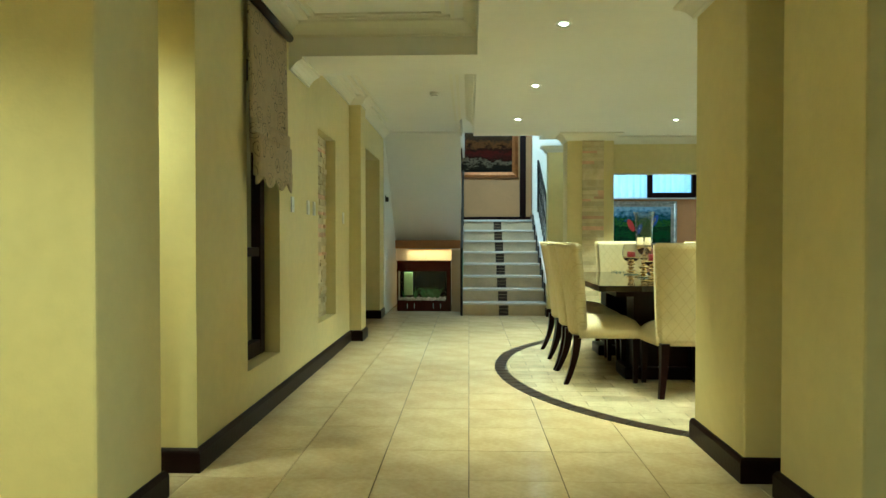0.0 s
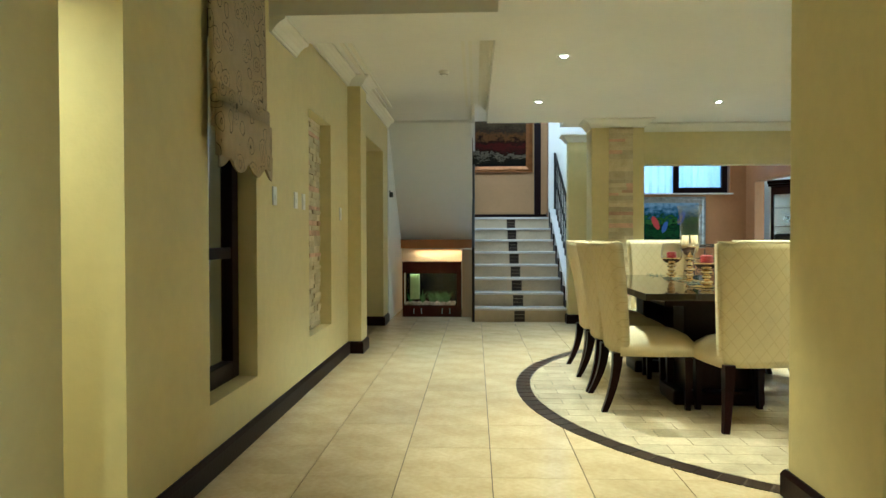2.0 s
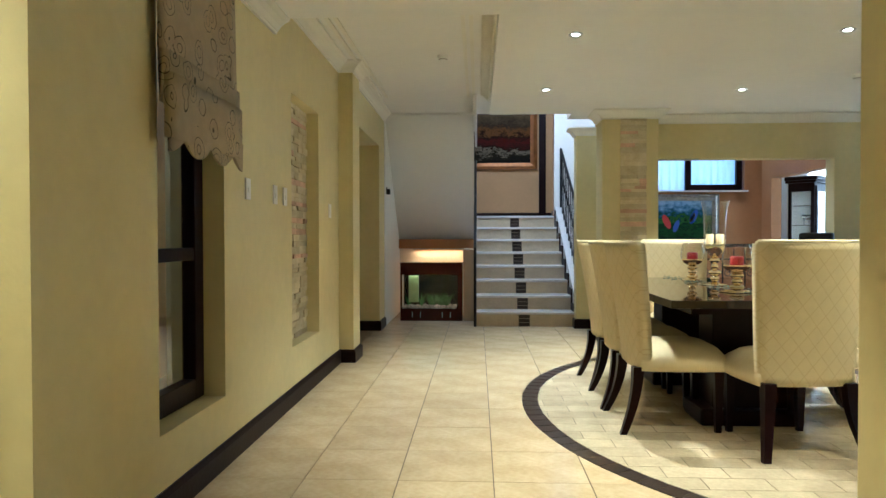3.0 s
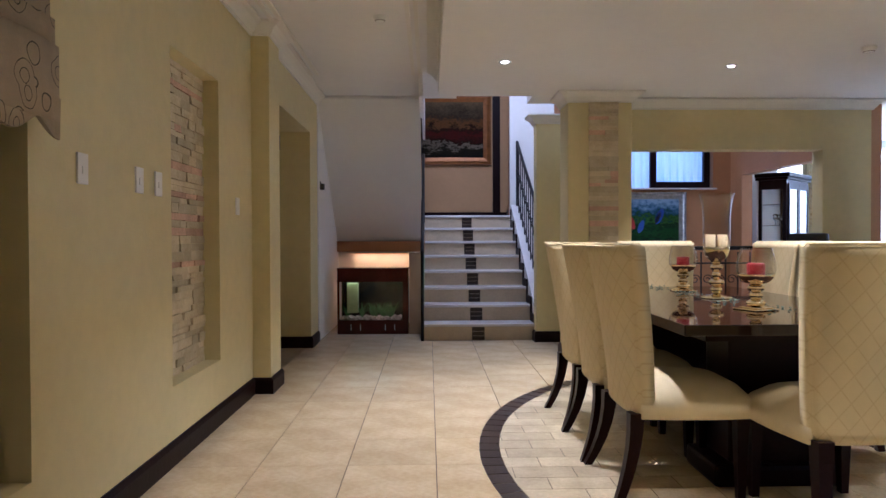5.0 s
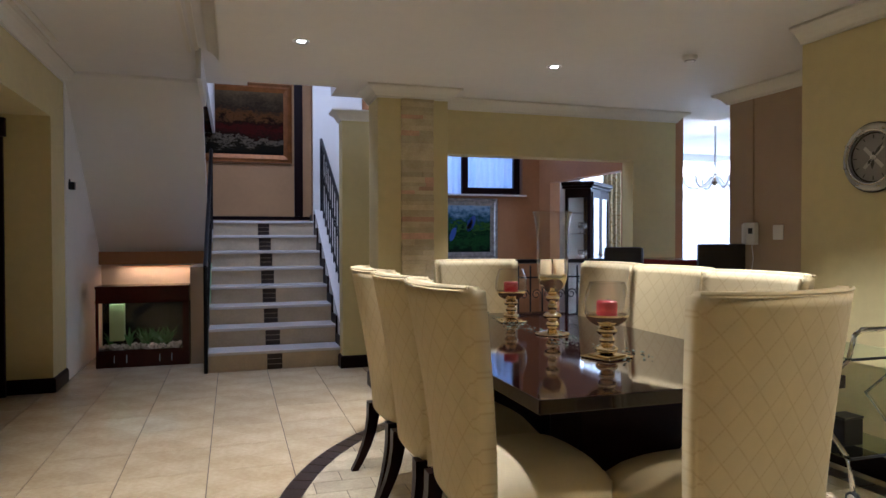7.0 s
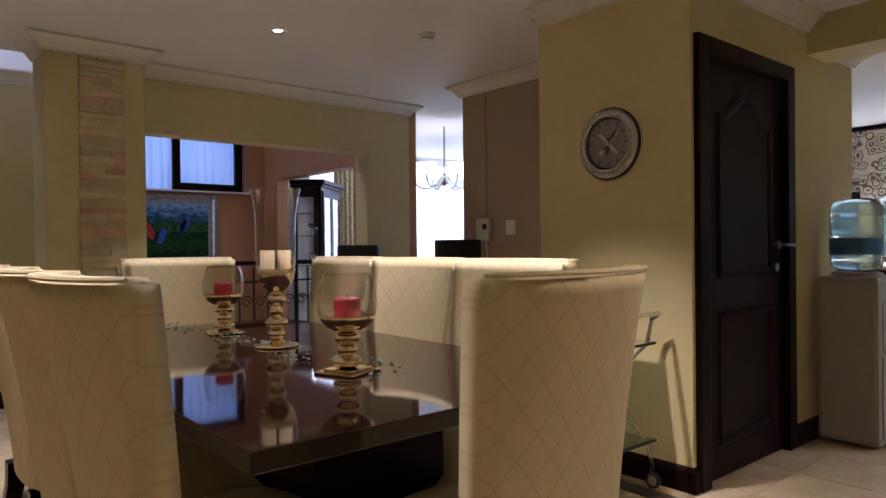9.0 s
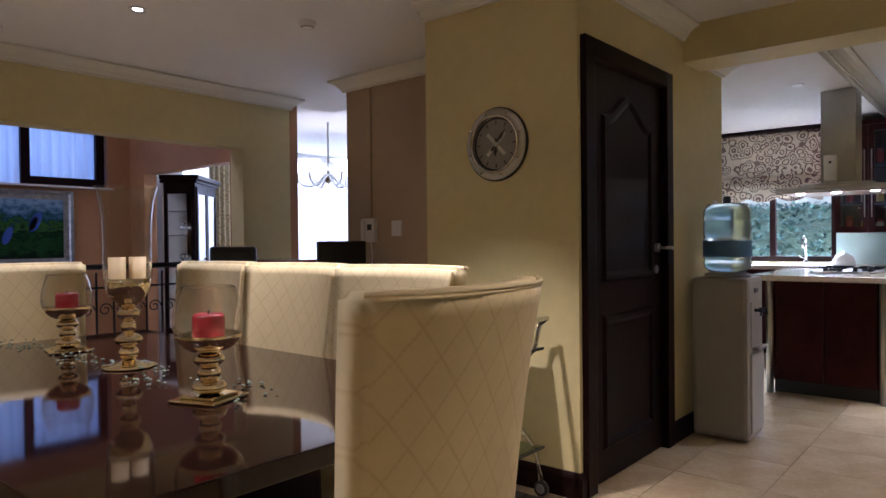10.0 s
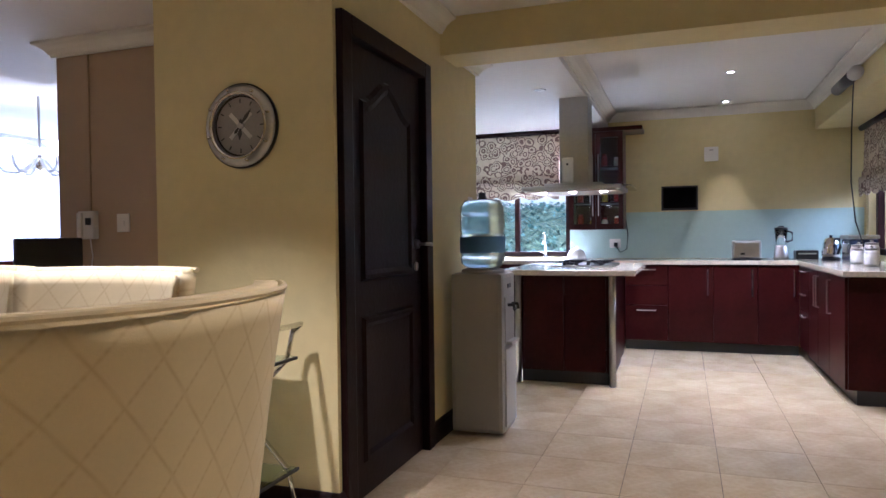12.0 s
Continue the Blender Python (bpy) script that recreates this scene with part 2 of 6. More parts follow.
# pantry block with door, hall wall
setting("wall_pantry", boxes((3.55, 3.62, 5.86, 6.78, 0, 2.60), (3.62, 3.655, 5.86, 5.98, 0, 2.60), (3.655, 4.54, 5.86, 5.98, 2.05, 2.60), (4.54, 5.56, 5.86, 5.98, 0, 2.60),
    (3.62, 4.40, 6.70, 6.78, 0, 2.60), (5.48, 5.56, 5.98, 7.4, 0, 2.60)), M_WALL, "olive-cream pantry walls round a dark door")
setting("wall_hall", boxes((4.40, 4.62, 6.78, 8.38, 0, 2.60, 0.02)), M_TAUPE, "taupe painted hall wall with rounded end")
setting("beam_kitchen", boxes((4.85, 5.15, 1.0, 5.86, 2.25, 2.60)), M_WALL, "olive-cream beam over the kitchen opening", "beam")

# lounge beyond the opening
setting("wall_lounge", boxes((1.36, 2.30, 12.5, 12.65, 0, 4.6), (2.30, 4.75, 12.5, 12.65, 0, 1.86), (4.34, 4.75, 12.5, 12.65, 1.86, 4.6), (2.3, 4.34, 12.5, 12.65, 2.7, 4.6),
    (4.60, 4.75, 12.15, 12.5, 0, 4.6), (4.60, 4.75, 9.45, 10.35, 0, 4.6), (4.60, 4.75, 10.35, 12.15, 2.02, 4.6)), M_BROWN, "brown painted lounge walls")
# bright sitting room
setting("wall_sitting", boxes((8.6, 8.75, 6.0, 13.2, 0, 0.3), (8.6, 8.75, 6.0, 13.2, 2.6, 2.9), (4.75, 8.75, 13.0, 13.15, 0, 0.3), (4.75, 8.75, 13.0, 13.15, 2.5, 2.9), (4.75, 5.55, 13.0, 13.15, 0.3, 2.5), (4.62, 8.7, 7.25, 7.4, 0, 2.9)), M_WHITE, "white sitting room walls")
# landing
setting("wall_landing", boxes((-1.3, 1.70, 13.6, 13.75, 0.9, 4.6), (-1.3, -1.15, 9.0, 13.6, 2.7, 4.6), (-1.3, -1.17, 12.0, 13.6, 0.9, 2.7), (-1.3, 0.135, 8.9, 9.05, 2.8, 4.6)), M_TAN, "tan brown painted landing wall")
setting("landing", boxes((-1.15, 1.36, 12.47, 13.6, 1.20, 1.462)), M_MARBLE, "pale stone stair landing", "landing")
setting("wall_landing_east", boxes((1.55, 1.70, 12.65, 13.6, 0, 4.6)), M_WHITE, "white landing wall")
# closing walls
setting("wall_south", boxes((-3.2, 5.2, -1.9, -1.75, 0, 2.75)), M_WALL, "olive-cream painted wall")
setting("wall_far_west", boxes((-3.2, -3.05, -1.75, 3.68, 0, 2.75)), M_WALL, "olive-cream painted wall")
setting("wall_east", boxes((5.0, 5.15, -1.75, 1.0, 0, 2.75)), M_WALL, "olive-cream painted wall")

# ceilings
setting("ceiling", boxes((-3.2, WX, -1.9, 3.6, CEIL, 2.8), (WX, 0.28, -1.9, 3.6, CEIL, 2.8), (0.28, 4.85, -1.9, 9.1, CEIL, 2.8), (1.17, 4.62, 9.1, 9.45, CEIL, 2.8),
    (4.85, 8.75, 5.9, 13.2, 2.622, 2.8), (4.62, 4.85, 9.5, 13.2, 2.622, 2.8), (4.85, 5.2, 6.0, 9.5, CEIL, 2.62), (4.62, 4.85, 9.1, 9.5, CEIL, 2.8)), M_WHITE, "white plaster ceiling with downlights", "ceiling")
setting("coffer_ceiling", boxes((-1.4, 0.5, 3.5, 10.3, 2.70, 2.8)), M_WHITE, "white coffered corridor ceiling", "ceiling")
setting("beam_corridor", boxes((WX, 0.28, 5.22, 5.80, CEIL, 2.70), (WX, 0.28, 3.3, 3.6, CEIL, 2.70)), M_WHITE, "white plaster cross beam", "beam")
bm = bmesh.new()
add_box(bm, WX - 0.1, 0.10, 10.18, 11.76, 1.105, 1.20)
for v in bm.verts:
    if v.co.y < 10.4:
        v.co.z += 1.565
setting("stair_soffit", bm, M_WHITE, "white sloping underside of the upper flight", "soffit")
setting("stair_lip", boxes((WX + 0.07, 0.10, 11.70, 11.86, 0.965, 1.105)), M_BROWN, "brown lip above the aquarium niche", "trim")
setting("niche_jamb", boxes((-0.045, 0.10, 10.74, 11.86, 0, 0.965, 0.004)), M_TAUPE, "beige painted side of the aquarium niche", "jamb")
setting("stair_upper_side", boxes((0.10, 0.135, 9.1, 10.25, 2.472, 4.6), (0.10, 0.135, 10.25, 13.6, 2.72, 4.6)), M_WHITE, "white side wall of the upper flight")
setting("roof_stairwell", boxes((-1.4, 4.75, 9.0, 13.75, 4.6, 4.7)), M_WHITE, "white stairwell ceiling", "ceiling")
setting("wall_upper", boxes((0.135, 4.75, 9.1, 9.25, 2.8, 4.6)), M_WHITE, "white upper wall")

# kitchen shell
KX = 8.8
setting("wall_kitchen", boxes((KX, KX + 0.2, 2.6, 5.73, 0, 2.7), (KX, KX + 0.2, 5.73, 7.0, 0, 0.93), (KX, KX + 0.2, 5.73, 7.0, 2.35, 2.7), (KX, KX + 0.2, 7.0, 7.4, 0, 2.7),
    (5.58, KX, 7.25, 7.4, 0, 2.7), (4.85, 5.6, 2.65, 2.8, 0, 2.7), (5.6, 7.6, 2.65, 2.8, 0, 2.7), (7.6, 8.7, 2.65, 2.8, 0, 0.95), (7.6, 8.7, 2.65, 2.8, 2.3, 2.7), (8.7, 8.8, 2.65, 2.8, 0, 2.7)), M_WALL, "cream painted kitchen walls")
setting("kitchen_ceiling", boxes((5.15, KX, 5.30, 7.4, 2.38, 2.7), (5.15, KX, 2.65, 5.30, 2.52, 2.7)), M_WHITE, "white stepped kitchen ceiling", "ceiling")
setting("kitchen_bulkhead", boxes((5.15, KX, 2.8, 3.25, 2.22, 2.52)), M_WALL, "cream bulkhead along the kitchen wall", "beam")
setting("ground", boxes((-60, 90, -60, 90, -0.6, -0.3)), material("lawn", (0.05, 0.09, 0.02), 0.9, vary=0.4, scale=3), "green lawn outside", "ground")

# ---- stairs ----
stairs = tagged(empty("staircase", 0.75, 10.227), "pale stone staircase with dark mosaic strip", "stairs", kind="structure")
RISE, GO = 0.18375, 0.317
for i in range(8):
    y = i * GO
    part("riser", boxes((-0.62, 0.61, y, y + 0.03 + (GO if i < 7 else 0.0), i * RISE - (0.0 if i == 0 else 0.03), (i + 1) * RISE - 0.032)), M_RISER, stairs)
    part("tread", boxes((-0.62, 0.61, y - 0.025, y + GO + 0.03, (i + 1) * RISE - 0.03, (i + 1) * RISE, 0.006)), M_MARBLE, stairs)
    for k in range(3):
        w = (RISE - 0.034) / 3
        part("mosaic_tile", boxes((-0.085, 0.055, y - 0.004, y + 0.01, i * RISE + k * w + 0.002, i * RISE + (k + 1) * w - 0.002)), M_DARKTILE, stairs)

# ---- downlights ----
def downlight(x, y, z=CEIL, on=True, power=170.0, colour=WARM, cone=78, soft=0.03):
    d = empty("downlight", x, y, z)
    part("trim_ring", lathe([(0.023, -0.0008), (0.05, -0.001), (0.052, -0.005), (0.044, -0.010), (0.03, -0.006), (0.023, -0.0008)], 20, cap=False), M_STEEL, d, "steel trim ring", True)
    part("bulb", lathe([(0.0, -0.0005), (0.024, -0.0005), (0.022, -0.005), (0.0, -0.007)], 16, cap=False), M_LAMP if on else M_STEEL, d, "glowing halogen bulb" if on else "unlit halogen bulb")
    tagged(d, "small lit recessed ceiling downlight" if on else "small unlit recessed ceiling downlight", "downlight", "ceiling downlights")
    if on:
        lamp("downlight_beam", 'SPOT', (x, y, z - 0.02), (x, y, 0), power, colour, spot=cone, radius=soft)


AMBER = (1.0, 0.8, 0.5)
downlight(0.81, 4.54, power=110, cone=62, colour=AMBER)
for x, y, p, a in ((0.80, 6.22, 190, 104), (0.77, 7.88, 130, 92), (2.55, 7.98, 190, 88), (2.55, 6.22, 290, 80)):
    downlight(x, y, power=p, cone=a)
# Added fill, no fitting known here: warms the pantry wall and head chair.
downlight(2.55, 4.54, power=85, cone=104, colour=AMBER)
# Unseen fill lamps, added round the entry to brighten its piers and walls.
for x, y, p in ((-0.75, 1.2, 90), (0.55, 0.6, 18), (-1.95, 3.0, 130), (-2.2, 1.6, 80)):
    downlight(x, y, power=p, cone=142, colour=(1.0, 0.84, 0.57), soft=0.1)
downlight(7.18, 4.135, 2.52, power=310, cone=98, colour=(1.0, 0.95, 0.88))
# Unseen behind the beam: added at the row's spacing to brighten the kitchen floor.
downlight(5.85, 4.16, 2.52, power=120, cone=112, colour=(1.0, 0.95, 0.88))
downlight(8.50, 4.10, 2.52, power=60, cone=48)
downlight(6.6, 5.62, 2.38, on=False)

# daylight that comes in through the windows
lamp("window_light_sitting", 'AREA', (6.7, 13.3, 1.5), (6.5, 9.0, 1.2), 120, (0.88, 0.94, 1.0), size=3.6, size_y=2.2)
lamp("window_light_sitting_east", 'AREA', (9.1, 10.2, 1.5), (5.0, 9.6, 1.2), 120, (0.88, 0.94, 1.0), size=4.6, size_y=2.2)
lamp("window_light_kitchen", 'AREA', (9.9, 6.5, 2.5), (7.6, 5.9, 0.6), 1500, (0.82, 0.92, 1.0), size=1.6, size_y=0.9)
# Added fill under the stairwell ceiling to brighten the steps; no window stands here.
lamp("fill_light_stairwell", 'AREA', (0.9, 10.6, 4.5), (0.75, 11.0, 0.5), 60, (0.85, 0.88, 1.0), size=1.0, size_y=1.2)
lamp("window_light_lounge", 'AREA', (3.3, 13.1, 2.3), (3.2, 10.5, 1.2), 9, (0.45, 0.62, 1.0), size=1.9, size_y=0.8)
lamp("window_light_kitchen_side", 'AREA', (8.1, 1.9, 1.9), (7.2, 4.6, 0.1), 70, (0.85, 0.93, 1.0), size=1.4, size_y=0.9)

# ---- dining set ----
def leg(x, y, top, foot_dx, foot_dy, w=0.05):
    bm = bmesh.new()
    rings = []
    for k in range(6):
        f = k / 5
        r = (w * (1 - 0.42 * f)) / 2
        cx, cy = x + foot_dx * f * f, y + foot_dy * f * f
        rings.append([bm.verts.new((cx + sx * r, cy + sy * r, top * (1 - f))) for sx, sy in ((-1, -1), (1, -1), (1, 1), (-1, 1))])
    for a, b in zip(rings, rings[1:]):
        for k in range(4):
            bm.faces.new((a[k], b[k], b[(k + 1) % 4], a[(k + 1) % 4]))
    bm.faces.new(rings[0])
    bm.faces.new(rings[-1][::-1])
    bmesh.ops.recalc_face_normals(bm, faces=bm.faces)
    return bm


def shell(cols, rows, front, back):
    """A closed upholstered slab between two grids of points given by functions of u and v."""
    bm = bmesh.new()
    f = [[bm.verts.new(front(i / cols, j / rows)) for i in range(cols + 1)] for j in range(rows + 1)]
    b = [[bm.verts.new(back(i / cols, j / rows)) for i in range(cols + 1)] for j in range(rows + 1)]
    for j in range(rows):
        for i in range(cols):
            bm.faces.new((f[j][i], f[j][i + 1], f[j + 1][i + 1], f[j + 1][i]))
            bm.faces.new((b[j][i], b[j + 1][i], b[j + 1][i + 1], b[j][i + 1]))
    rim = [(f[0][i], b[0][i]) for i in range(cols)] + [(f[j][cols], b[j][cols]) for j in range(rows)] + [(f[rows][i], b[rows][i]) for i in range(cols, 0, -1)] + [(f[j][0], b[j][0]) for j in range(rows, 0, -1)]
    for k in range(len(rim)):
        p, q = rim[k], rim[(k + 1) % len(rim)]
        bm.faces.new((p[0], p[1], q[1], q[0]))
    bmesh.ops.recalc_face_normals(bm, faces=bm.faces)
    return bm


def dining_chair(x, y, turn):
    """Its back rises at -y of its own axes, its seat looks to +y; the origin lies under the seat's middle."""
    c = empty("dining_chair", x, y, 0, turn)

    def outer(u, v, off=0.0):
        s = 2 * u - 1
        z = 0.36 + v * 0.745
        half = 0.245 + 0.045 * v - 0.012 * max(0, (0.06 - v) / 0.06)
        yy = -0.24 - 0.125 * v ** 1.25 + 0.10 * abs(s) ** 2.4 * (0.3 + 0.7 * v)
        return (s * half, yy + off, z)
    bm = shell(14, 16, lambda u, v: outer(u, v, 0.075), lambda u, v: outer(u, v))
    bmesh.ops.bevel(bm, geom=[e for e in bm.edges if e.calc_face_angle(0) > 0.9], offset=0.014, segments=3, affect='EDGES')
    part("backrest", bm, M_QUILT, c, "cream quilted backrest with diamond stitching", True)
    pts = [outer(i / 20, 1.0, 0.004) for i in range(21)]
    part("piping", tube([(p[0], p[1], p[2] - 0.004) for p in pts], 0.005, 6), M_CREAM, c)
    # padded seat with a rounded top
    bm = bmesh.new()
    n = 10
    top = [[bm.verts.new(((2 * i / n - 1) * (0.252 + 0.02 * math.sin(math.pi * j / n)), -0.20 + 0.50 * j / n + 0.025 * (j / n) * (1 - (2 * i / n - 1) ** 2), 0.42 + 0.095 * (1 - (2 * i / n - 1) ** 4) * (1 - (2 * j / n - 1) ** 4))) for i in range(n + 1)] for j in range(n + 1)]
    low = [[bm.verts.new((v.co.x * 0.99, v.co.y, 0.36)) for v in r] for r in top]
    for j in range(n):
        for i in range(n):
            bm.faces.new((top[j][i], top[j][i + 1], top[j + 1][i + 1], top[j + 1][i]))
            bm.faces.new((low[j][i], low[j + 1][i], low[j + 1][i + 1], low[j][i + 1]))
    for k in range(n):
        bm.faces.new((top[0][k], low[0][k], low[0][k + 1], top[0][k + 1]))
        bm.faces.new((top[n][k + 1], low[n][k + 1], low[n][k], top[n][k]))
        bm.faces.new((top[k + 1][0], low[k + 1][0], low[k][0], top[k][0]))
        bm.faces.new((top[k][n], low[k][n], low[k + 1][n], top[k + 1][n]))
    bmesh.ops.bevel(bm, geom=[e for e in bm.edges if e.calc_face_angle(0) > 0.9], offset=0.016, segments=3, affect='EDGES')
    part("seat", bm, M_SEAT, c, "cream padded seat", True)
    for sx in (-1, 1):
        part("leg", leg(sx * 0.21, -0.215, 0.38, sx * 0.055, -0.095, 0.062), M_WOOD, c, "dark flared rear leg")
        part("leg", leg(sx * 0.205, 0.24, 0.37, 0, 0, 0.055), M_WOOD, c, "dark tapered front leg")
    return tagged(c, "cream quilted upholstered dining chair with dark wooden legs", "chair", "chairs round the dining table")


def quilted(name, base, line):
    mt = material(name, base, 0.75, vary=0.04, scale=20, bump=0.1, bump_scale=500)
    nt = mt.node_tree
    n, l = nt.nodes, nt.links
    co = n.new("ShaderNodeTexCoord")
    sep = n.new("ShaderNodeSeparateXYZ")
    l.new(co.outputs["Object"], sep.inputs[0])

    def op(kind, a, b=None):
        m = n.new("ShaderNodeMath")
        m.operation = kind
        for i, v in enumerate((a, b)):
            if v is None:
                continue
            if isinstance(v, (int, float)):
                m.inputs[i].default_value = v
            else:
                l.new(v, m.inputs[i])
        return m.outputs[0]
    lines = None
    for sgn in (1, -1):
        w = op('ADD', op('MULTIPLY', sep.outputs[0], 12.5 * sgn), op('MULTIPLY', sep.outputs[2], 9.6))
        fr = op('FRACT', w)
        for shift in (0.5,):
            d = op('ABSOLUTE', op('SUBTRACT', fr, shift))
            s = op('MULTIPLY', op('SUBTRACT', 1.0, op('MINIMUM', op('DIVIDE', d, 0.065), 1.0)), op('ADD', 0.75, op('MULTIPLY', 0.25, op('SINE', op('MULTIPLY', op('ADD', sep.outputs[0], sep.outputs[2]), 420)))))
            lines = s if lines is None else op('MAXIMUM', lines, s)
    mix = n.new("ShaderNodeMix")
    mix.data_type = 'RGBA'
    b = n["Principled BSDF"]
    old = b.inputs["Base Color"].links[0].from_socket
    l.new(op('MULTIPLY', lines, 0.4), mix.inputs[0])
    l.new(old, mix.inputs[6])
    mix.inputs[7].default_value = (*line, 1)
    l.new(mix.outputs[2], b.inputs["Base Color"])
    return mt


M_QUILT = quilted("quilted_cream_fabric", (0.66, 0.55, 0.31), (0.40, 0.26, 0.09))
M_SEAT = M_CREAM
first = dining_chair(1.285, 5.83, -90)
for x, y, a in ((1.28, 6.39, -91), (1.285, 6.95, -89), (2.25, 5.98, 90), (2.26, 6.565, 91), (2.25, 7.14, 89), (1.82, 5.43, 4), (1.92, 7.66, 179)):
    copy_thing(first, pose(x, y, 0, 0, 0, a))

table = empty("dining_table", 1.775, 6.48)
part("tabletop", boxes((-0.575, 0.575, -1.07, 1.07, 0.735, 0.78, 0.004)), M_TABLE, table, "polished dark tabletop")
part("apron", boxes((-0.40, 0.40, -0.85, 0.85, 0.68, 0.735)), M_WOOD, table)
for sy in (-0.55, 0.55):
    part("pedestal", boxes((-0.22, 0.22, sy - 0.13, sy + 0.13, 0.10, 0.68, 0.01)), M_WOOD, table)
    part("foot", boxes((-0.30, 0.30, sy - 0.18, sy + 0.18, 0.0, 0.10, 0.02)), M_WOOD, table)
tagged(table, "dark polished wooden dining table on two pedestals", "dining table")

# ---- trims ----
SKIRT = [(0, 0), (0.022, 0), (0.022, 0.095), (0.016, 0.108), (0.008, 0.118), (0, 0.118)]
CORN = [(0, 0), (0.10, 0), (0.10, -0.014), (0.088, -0.022), (0.07, -0.03), (0.045, -0.05), (0.028, -0.075), (0.02, -0.08), (0.018, -0.094), (0, -0.094)]


def skirting(*path, closed=False):
    setting("baseboard", sweep(SKIRT, [(x, y, 0.0) for x, y in path], closed), M_SKIRT, "dark stained wooden skirting board", "skirting")


def cornice(z, *path, closed=False):
    setting("trim", sweep(CORN, [(x, y, z - 0.001) for x, y in path], closed), M_CORNICE, "white moulded plaster cornice", "cornice")


skirting((-3.0, 3.53), (WX, 3.53), (WX, 7.70), (WX + 0.13, 7.70), (WX + 0.13, 8.03), (WX - 1.6, 8.03))
skirting((WX - 1.6, 9.78), (WX + 0.06, 9.78), (WX + 0.06, 10.22))
skirting((-1.12, 2.69), (-1.12, 3.20), (-1.52, 3.20), (-1.52, 2.69), closed=True)
skirting((2.35, 2.69), (2.35, 3.30), (1.58, 3.30), (1.58, 2.69), closed=True)
skirting((2.0, 3.49), (2.0, 4.17), (1.50, 4.17), (1.50, 3.49), closed=True)
skirting((1.47, 9.3), (1.47, 8.93), (2.06, 8.93), (2.06, 9.2))
skirting((1.36, 10.25), (1.36, 10.07), (1.64, 10.07), (1.64, 10.25))
skirting((4.04, 9.45), (4.04, 9.265), (4.52, 9.265), (4.52, 9.45))
skirting((3.55, 6.78), (3.55, 5.86), (3.575, 5.86))
skirting((4.618, 5.86), (5.56, 5.86), (5.56, 7.2))
skirting((4.40, 8.38), (4.40, 6.78))
cornice(CEIL, (3.55, 6.78), (3.55, 5.86), (4.85, 5.86))
cornice(CEIL, (4.62, 8.38), (4.40, 8.38), (4.40, 6.78), (3.60, 6.78))
cornice(CEIL, (1.47, 9.28), (1.47, 8.93), (2.06, 8.93), (2.06, 9.265), (4.52, 9.265), (4.52, 9.45))
cornice(CEIL, (1.36, 10.25), (1.36, 10.07), (1.64, 10.07))
cornice(CEIL, (2.0, 3.49), (2.0, 4.17), (1.50, 4.17), (1.50, 3.49), closed=True)
cornice(2.70, (WX, 3.6), (WX, 5.22), (0.28, 5.22), (0.28, 3.6), closed=True)
cornice(2.70, (WX, 5.80), (WX, 7.70), (WX + 0.13, 7.70), (WX + 0.13, 8.03), (WX + 0.06, 8.03), (WX + 0.06, 10.2))
cornice(2.70, (0.28, 9.1), (0.28, 5.80), (WX, 5.80))
cornice(CEIL, (WX, 5.22), (WX, 5.80))
cornice(2.38, (5.15, 5.86), (5.56, 5.86), (5.56, 7.2))
cornice(2.52, (5.15, 5.30), (KX, 5.30), (KX, 3.25), (5.15, 3.25))
for y0, y1 in ((3.6, 5.22), (5.80, 9.2)):
    # stepped inner moulding of each coffer
    for inset, drop in ((0.16, 0.018), (0.22, 0.012)):
        open_end = y1 > 9
        far = y1 - (0 if open_end else inset)
        setting("trim", sweep([(0, 0), (0.03, 0), (0.03, -drop), (0, -drop)], [(0.28 - inset, far, 2.699), (0.28 - inset, y0 + inset, 2.699), (WX + inset, y0 + inset, 2.699), (WX + inset, far, 2.699)], not open_end), M_CORNICE, "stepped plaster moulding in a ceiling coffer", "moulding")

# wooden trim on the landing wall
setting("trim_landing", boxes((-1.15, 1.55, 13.575, 13.6, 1.51, 1.56), (1.22, 1.34, 13.56, 13.6, 1.56, 4.0)), M_SKIRT, "dark wooden trim on the landing wall", "trim")
setting("wall_stair_white", boxes((1.36, 2.0, 12.44, 12.5, 0, 4.6)), M_WHITE, "white wall section at the top of the stairs")
for i in range(8):
    y = i * GO
    part("skirting", boxes((0.612, 0.63, y - 0.03, y + GO + 0.09, i * RISE, (i + 1) * RISE + 0.09)), M_SKIRT, stairs, "dark stepped skirting")
# sloping kerb wall beside the flight
bm = boxes((1.382, 1.53, 10.25, 12.44, 0, 0.32))
for v in bm.verts:
    if v.co.z > 0.1:
        v.co.z = 0.30 + (v.co.y - 10.227) * RISE / GO
setting("stair_kerb", bm, M_WHITE, "white sloping kerb wall beside the stairs", "kerb")
bm = boxes((1.372, 1.55, 10.25, 12.44, 0.0, 0.035))
for v in bm.verts:
    v.co.z += 0.302 + (v.co.y - 10.227) * RISE / GO
setting("stair_kerb_cap", bm, M_MARBLE, "white sloping stone cap on the kerb", "cap")


def scroll(cx, cz, r, turns=1.4, n=18):
    return [(cx + r * (1 - 0.75 * k / n) * math.cos(2 * math.pi * turns * k / n), cz + r * (1 - 0.75 * k / n) * math.sin(2 * math.pi * turns * k / n)) for k in range(n + 1)]


